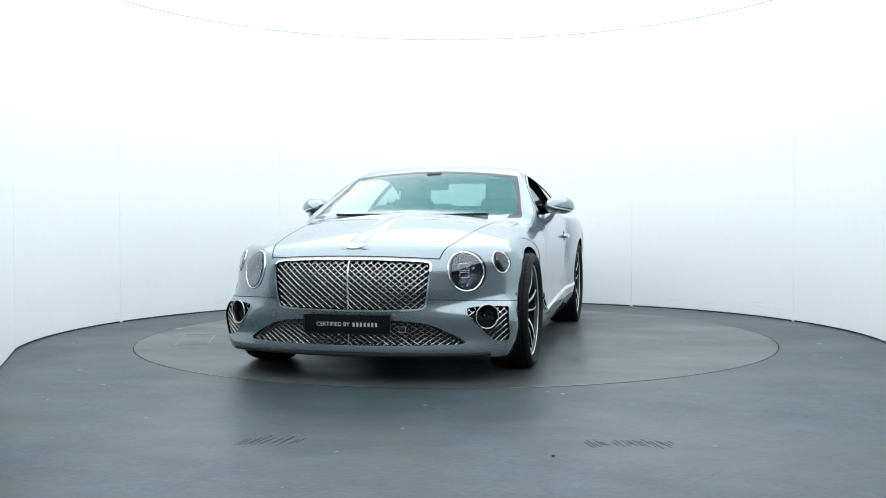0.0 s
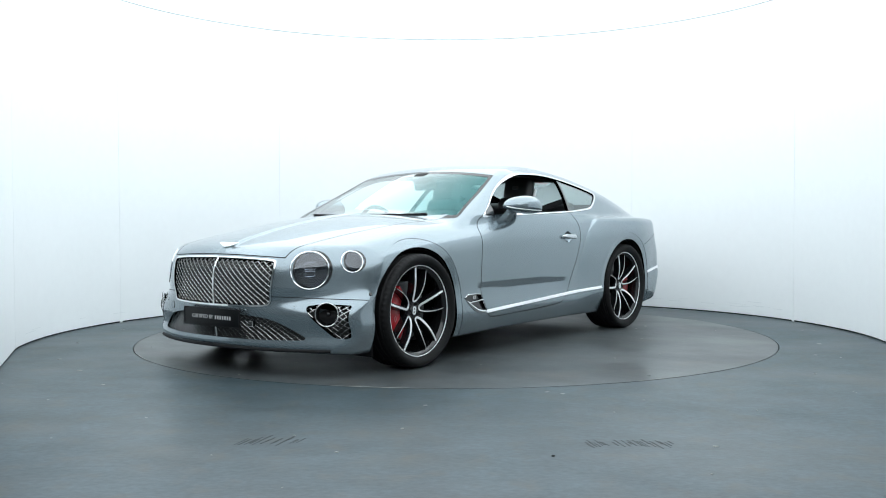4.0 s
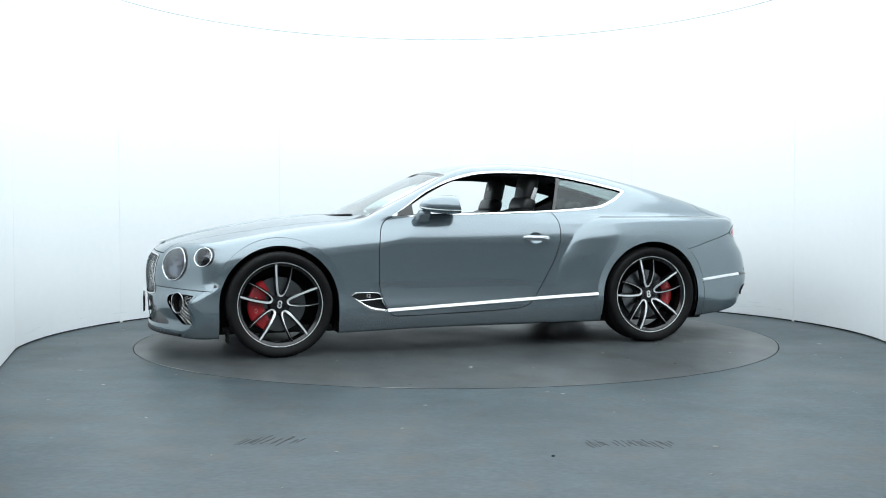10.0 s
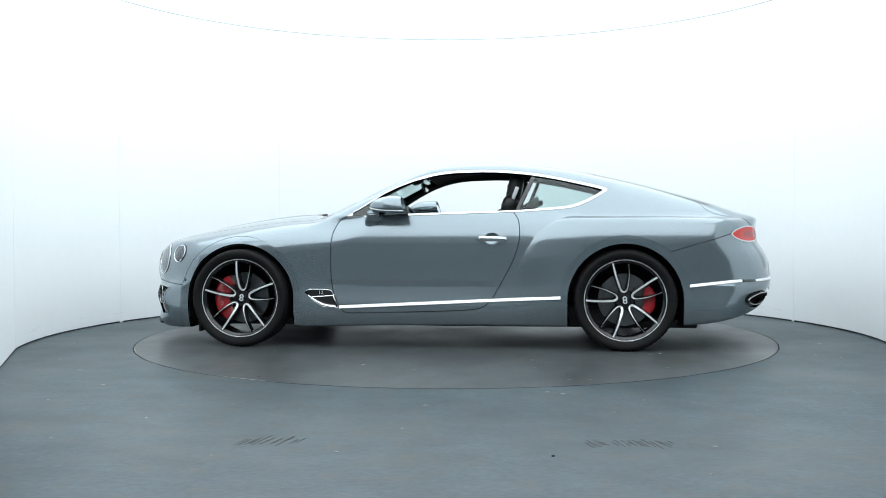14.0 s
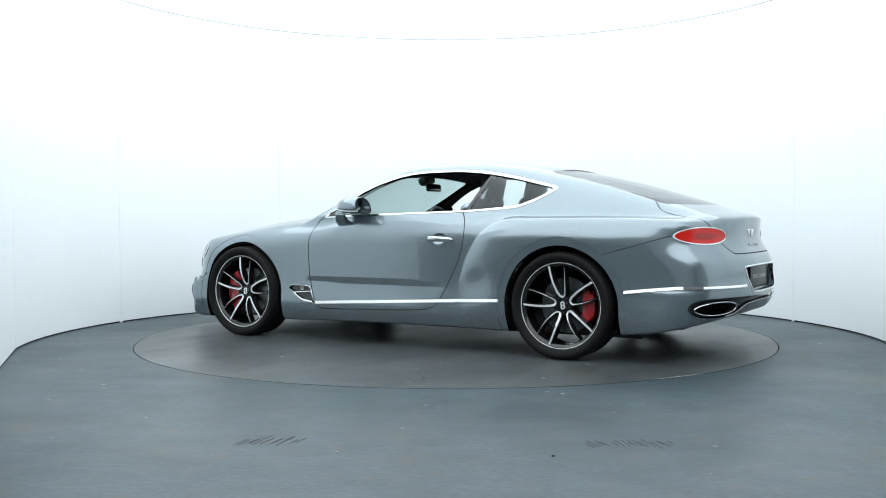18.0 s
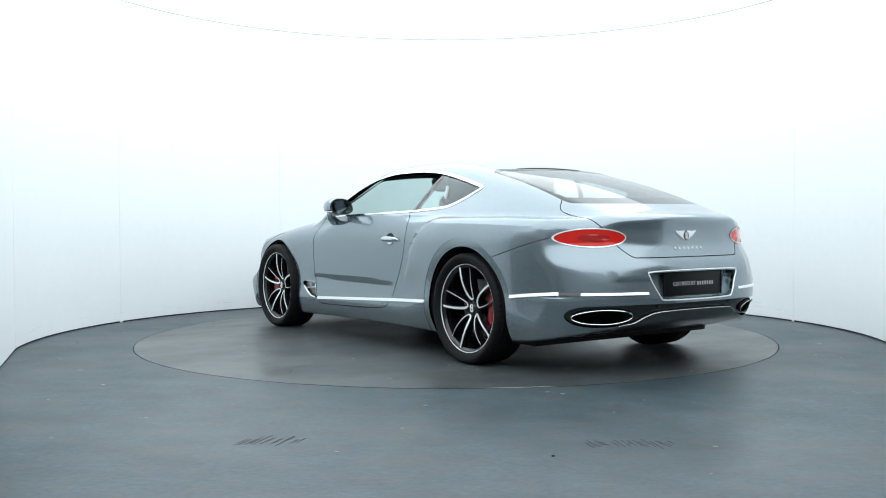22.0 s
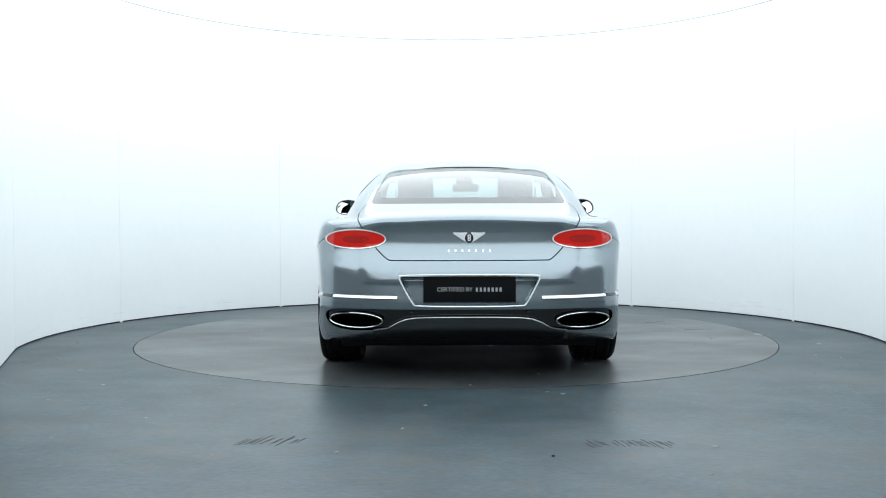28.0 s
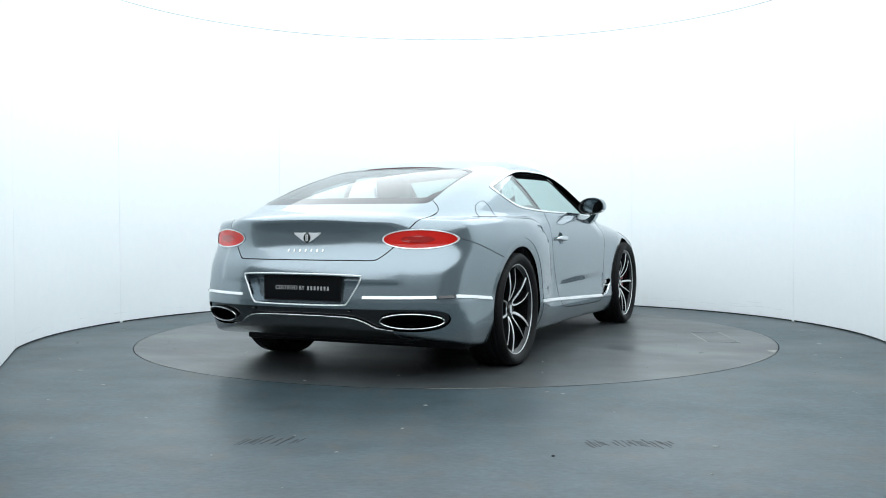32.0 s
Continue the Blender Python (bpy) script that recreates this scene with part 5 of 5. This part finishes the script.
def build_cabin(car):
    for k in (1, -1):
        y = 0.38 * k
        seat = part("front_seat", soft_box(0.56, 0.52, 0.16, 0.06, pose(-0.10, y, 0.46, 0, -8)), M_LEATHER, car, "black leather bucket seat")
        lean = pose(-0.36, y, 0.50, 0, -21)
        part("backrest", soft_box(0.15, 0.50, 0.56, 0.06, lean @ pose(0, 0, 0.28)), M_LEATHER, seat)
        for b in (1, -1):
            part("side_bolster", soft_box(0.17, 0.09, 0.44, 0.04, lean @ pose(0.06, 0.21 * b, 0.28, 0, 0, 10 * b)), M_LEATHER, seat)
        part("shoulder", soft_box(0.12, 0.34, 0.14, 0.05, lean @ pose(0.0, 0, 0.60)), M_LEATHER, seat)
        part("headrest", soft_box(0.11, 0.27, 0.22, 0.05, lean @ pose(0.01, 0, 0.735, 0, 8)), M_LEATHER, seat)
        part("seat_emblem", soft_box(0.004, 0.06, 0.03, 0.001, lean @ pose(0.072, 0, 0.735, 0, 8)), M_DISC, seat)
        part("belt_guide", soft_box(0.03, 0.012, 0.10, 0.004, lean @ pose(-0.01, 0.15 * k, 0.70)), M_SATIN, seat, "bright belt guide")
        rear = part("rear_seat", soft_box(0.46, 0.50, 0.20, 0.07, pose(-0.98, 0.34 * k, 0.50, 0, -8)), M_LEATHER, car, "black leather rear seat")
        part("backrest", soft_box(0.14, 0.50, 0.50, 0.06, pose(-1.24, 0.34 * k, 0.74, 0, -22)), M_LEATHER, rear)
        part("headrest", soft_box(0.11, 0.28, 0.13, 0.05, pose(-1.345, 0.34 * k, 1.035, 0, -22)), M_LEATHER, rear)
    # dashboard with its hood, console, wheel
    bm = bmesh.new()
    prof = ((0.92, 0.93), (0.80, 0.962), (0.55, 0.955), (0.42, 0.925), (0.38, 0.86), (0.42, 0.70), (0.50, 0.55), (0.95, 0.55))
    rows = []
    for i in range(15):
        y = -0.76 + 1.52 * i / 14
        bow = 0.10 * (y / 0.76) ** 2
        rows.append([bm.verts.new((x - bow, y, z - 0.02 * (y / 0.76) ** 4)) for x, z in prof])
    for p, q in zip(rows, rows[1:]):
        for j in range(len(prof)):
            j2 = (j + 1) % len(prof)
            bm.faces.new((p[j], p[j2], q[j2], q[j]))
    bm.faces.new(rows[0])
    bm.faces.new(rows[-1][::-1])
    dash = part("dashboard", bm, M_LEATHER, car, "black leather dashboard", sharp=60)
    part("binnacle", soft_box(0.16, 0.34, 0.07, 0.03, pose(0.47, -0.38, 0.965)), M_LEATHER, dash, "instrument hood")
    part("console", soft_box(1.0, 0.24, 0.34, 0.05, pose(0.0, 0, 0.42)), M_LEATHER, car, "black centre console")
    m = pose(0.285, -0.38, 0.885, 0, -66)
    n = 40
    ring = [m @ Vector((0.182 * math.cos(2 * math.pi * i / n), 0.182 * math.sin(2 * math.pi * i / n), 0)) for i in range(n)]
    wheel = part("steering_wheel", tube_bm(ring, 0.016, 8, True), M_LEATHER, car, "black leather steering wheel")
    part("wheel_boss", soft_box(0.13, 0.16, 0.05, 0.02, m @ pose(0, 0, 0.0)), M_LEATHER, wheel)
    for a in (90, 270, 180):
        part("wheel_spoke", tube_bm([m @ Vector((0.05 * math.cos(radians(a)), 0.05 * math.sin(radians(a)), 0)), m @ Vector((0.178 * math.cos(radians(a)), 0.178 * math.sin(radians(a)), 0))], 0.014, 6), M_BLACK, wheel)
    # inside mirror on its pod
    pod = part("sensor_pod", soft_box(0.10, 0.14, 0.07, 0.025, pose(0.215, 0, 1.275, 0, 25)), M_BLACK, car, "black sensor pod behind the windscreen")
    part("inside_mirror", soft_box(0.03, 0.22, 0.065, 0.014, pose(0.155, -0.01, 1.215, 0, 10)), M_GLOSS, pod, "inside mirror")
    part("parcel_shelf", box_bm(-2.02, -1.36, -0.62, 0.62, 0.945, 0.965, 0.008), M_LINER, car, "black parcel shelf")
    part("cabin_floor", box_bm(-1.5, 0.95, -0.80, 0.80, 0.20, 0.30, 0.02), M_LINER, car, "black carpet")
    part("bulkhead", box_bm(0.93, 0.97, -0.80, 0.80, 0.20, 0.90, 0.01), M_LINER, car, "black bulkhead")
    for k in (1, -1):
        part("belt_strap", tube_bm([(-0.80, 0.70 * k, 1.10), (-0.66, 0.52 * k, 1.02), (-0.55, 0.44 * k, 0.98)], 0.022, 4, flat=0.12), M_BLACK, car, "seat belt strap")
        part("door_sill_top", box_bm(-0.62, 0.62, min(k * .70, k * .80), max(k * .70, k * .80), 0.935, 0.955, 0.006), M_LINER, car, "black door top")
    # wipers on the cowl
    for y0, y1 in ((0.55, -0.08), (-0.12, -0.60)):
        path = []
        for i in range(9):
            y = y0 + (y1 - y0) * i / 8
            x = 0.985 - 0.46 * y * y
            path.append((x, y, float(ROOF(x + 0.42 * y * y)) + 0.026))
        part("wiper", tube_bm(path, 0.007, 6), M_BLACK, car, "black wiper blade")


build_cabin(car)


# ---------------------------------------------------------------- marks on the floor and the turntable
def flat_patch(pts, z, top=0.0025):
    bm = bmesh.new()
    f = [bm.verts.new((x, y, z + top)) for x, y in pts]
    g = [bm.verts.new((x, y, z)) for x, y in pts]
    bm.faces.new(f)
    for i in range(len(pts)):
        j = (i + 1) % len(pts)
        bm.faces.new((f[i], g[i], g[j], f[j]))
    return bm


def chip(rng, x, y, size):
    n = rng.randint(5, 7)
    a0 = rng.random() * 6
    return [(x + size * (0.5 + 0.7 * rng.random()) * math.cos(a0 + 2 * math.pi * i / n) * 1.4, y + size * (0.5 + 0.7 * rng.random()) * math.sin(a0 + 2 * math.pi * i / n)) for i in range(n)]


def build_marks():
    rng = random.Random(4)
    # dust chips on the fixed floor
    spots = [(-0.163, -3.0, .010), (-2.72, -1.31, .016), (-2.39, -1.82, .014), (1.073, -3.91, .012), (-2.05, -2.35, .010), (-0.5, -4.0, .008), (2.75, -.6, .014), (2.5, -1.2, .010), (2.95, .3, .014), (-2.9, .5, .014), (-2.95, -.4, .010), (2.2, -2.0, .008), (.58, -2.68, .010), (.5, -2.62, .008), (-.25, -3.55, .007), (-1.5, -3.3, .007)]
    dust = empty("floor_dust", "pale paint chips and dust lying on the grey floor", "dust", kind="stuff")
    for x, y, s in spots:
        part("chip", flat_patch(chip(rng, x, y, s), 0.0), M_CHIP, dust, smooth=False)
    for _ in range(26):
        a, r = rng.uniform(math.pi * 0.95, math.pi * 2.05), rng.uniform(2.6, 4.6)
        part("chip", flat_patch(chip(rng, r * math.cos(a) * 0.9, r * math.sin(a), rng.uniform(.003, .006)), 0.0), M_CHIP, dust, smooth=False)
    part("pebble", flat_patch(chip(rng, .379, -4.074, .006), 0.0, 0.005), M_GAP, dust, smooth=False)
    # tyre scuffs: short slanted streaks
    scuff = empty("tyre_scuffs", "dark slanted tyre scuffs on the grey floor", "scuff marks", kind="stuff")
    for x0, x1, y, count in ((-0.95, -0.68, -3.78, 20), (0.555, 0.64, -3.85, 11), (0.67, 0.92, -3.85, 20)):
        for i in range(count):
            x = x0 + (x1 - x0) * (i + rng.uniform(-.3, .3)) / count
            l, w = rng.uniform(.03, .12), rng.uniform(.002, .007)
            lean = (0.30 if x < 0 else -0.22) * l
            yy = y - l / 2 + rng.uniform(-.04, .04)
            part("streak", flat_patch([(x, yy), (x + w, yy), (x + w * 1.2 + lean, yy + l), (x + lean, yy + l)], 0.0, 0.0012), M_SCUFF, scuff, smooth=False)


def build_table_marks():
    rng = random.Random(9)
    # worn pale edge here and there, a hatch, small chips
    for a0, a1, w in ((148, 158, .012), (20, 34, .008), (250, 262, .007), (285, 300, .006), (62, 70, .010), (330, 340, .006), (200, 212, .006)):
        pts = []
        n = 24
        for i in range(n + 1):
            a = radians(a0 + (a1 - a0) * i / n)
            r = TABLE_R - 0.001
            pts.append((r * math.cos(a), r * math.sin(a)))
        for i in range(n, -1, -1):
            a = radians(a0 + (a1 - a0) * i / n)
            r = TABLE_R - w * math.sin(math.pi * i / n) * rng.uniform(.4, 1.2) - 0.002
            pts.append((r * math.cos(a), r * math.sin(a)))
        part("worn_edge", flat_patch(pts, 0.001, 0.001), M_CHIP, turntable, "paint worn off the rim", smooth=False)
    # hatch in the disc: four pale worn joints, and a torn chip on the rim
    hatch = [(0.411, -2.205), (0.372, -1.959), (0.924, -1.738), (1.069, -1.94)]
    for i, ((ax, ay), (bx, by)) in enumerate(zip(hatch, hatch[1:] + hatch[:1])):
        l = math.hypot(bx - ax, by - ay)
        nx, ny = -(by - ay) / l * 0.004, (bx - ax) / l * 0.004
        part("hatch_joint", flat_patch([(ax - nx, ay - ny), (bx - nx, by - ny), (bx + nx, by + ny), (ax + nx, ay + ny)], 0.001, 0.001), M_CHIP if i % 2 else M_SCUFF, turntable, "worn hatch joint", smooth=False)
    part("chip", flat_patch([(-0.05, -2.500), (0.06, -2.503), (0.05, -2.46), (0.0, -2.44), (-0.03, -2.47)], 0.001), M_CHIP, turntable, smooth=False)
    for _ in range(40):
        a, r = rng.uniform(0, 2 * math.pi), rng.uniform(1.3, 2.45)
        part("chip", flat_patch(chip(rng, r * math.cos(a), r * math.sin(a), rng.uniform(.004, .010)), 0.001), M_CHIP, turntable, smooth=False)


build_marks()
build_table_marks()


# ---------------------------------------------------------------- what moves
def motions():
    car_rows, table_rows = [], []
    for k in range(33):
        t = float(k)
        a = HEADING0 - SPIN * (t - 13.0)
        turn = pose(0, 0, 0, 0, 0, a)
        table_rows.append((t, turn))
        car_rows.append((t, turn @ pose(0.102, -0.085, 0.001)))
    walk(car, car_rows)
    walk(turntable, table_rows)


motions()
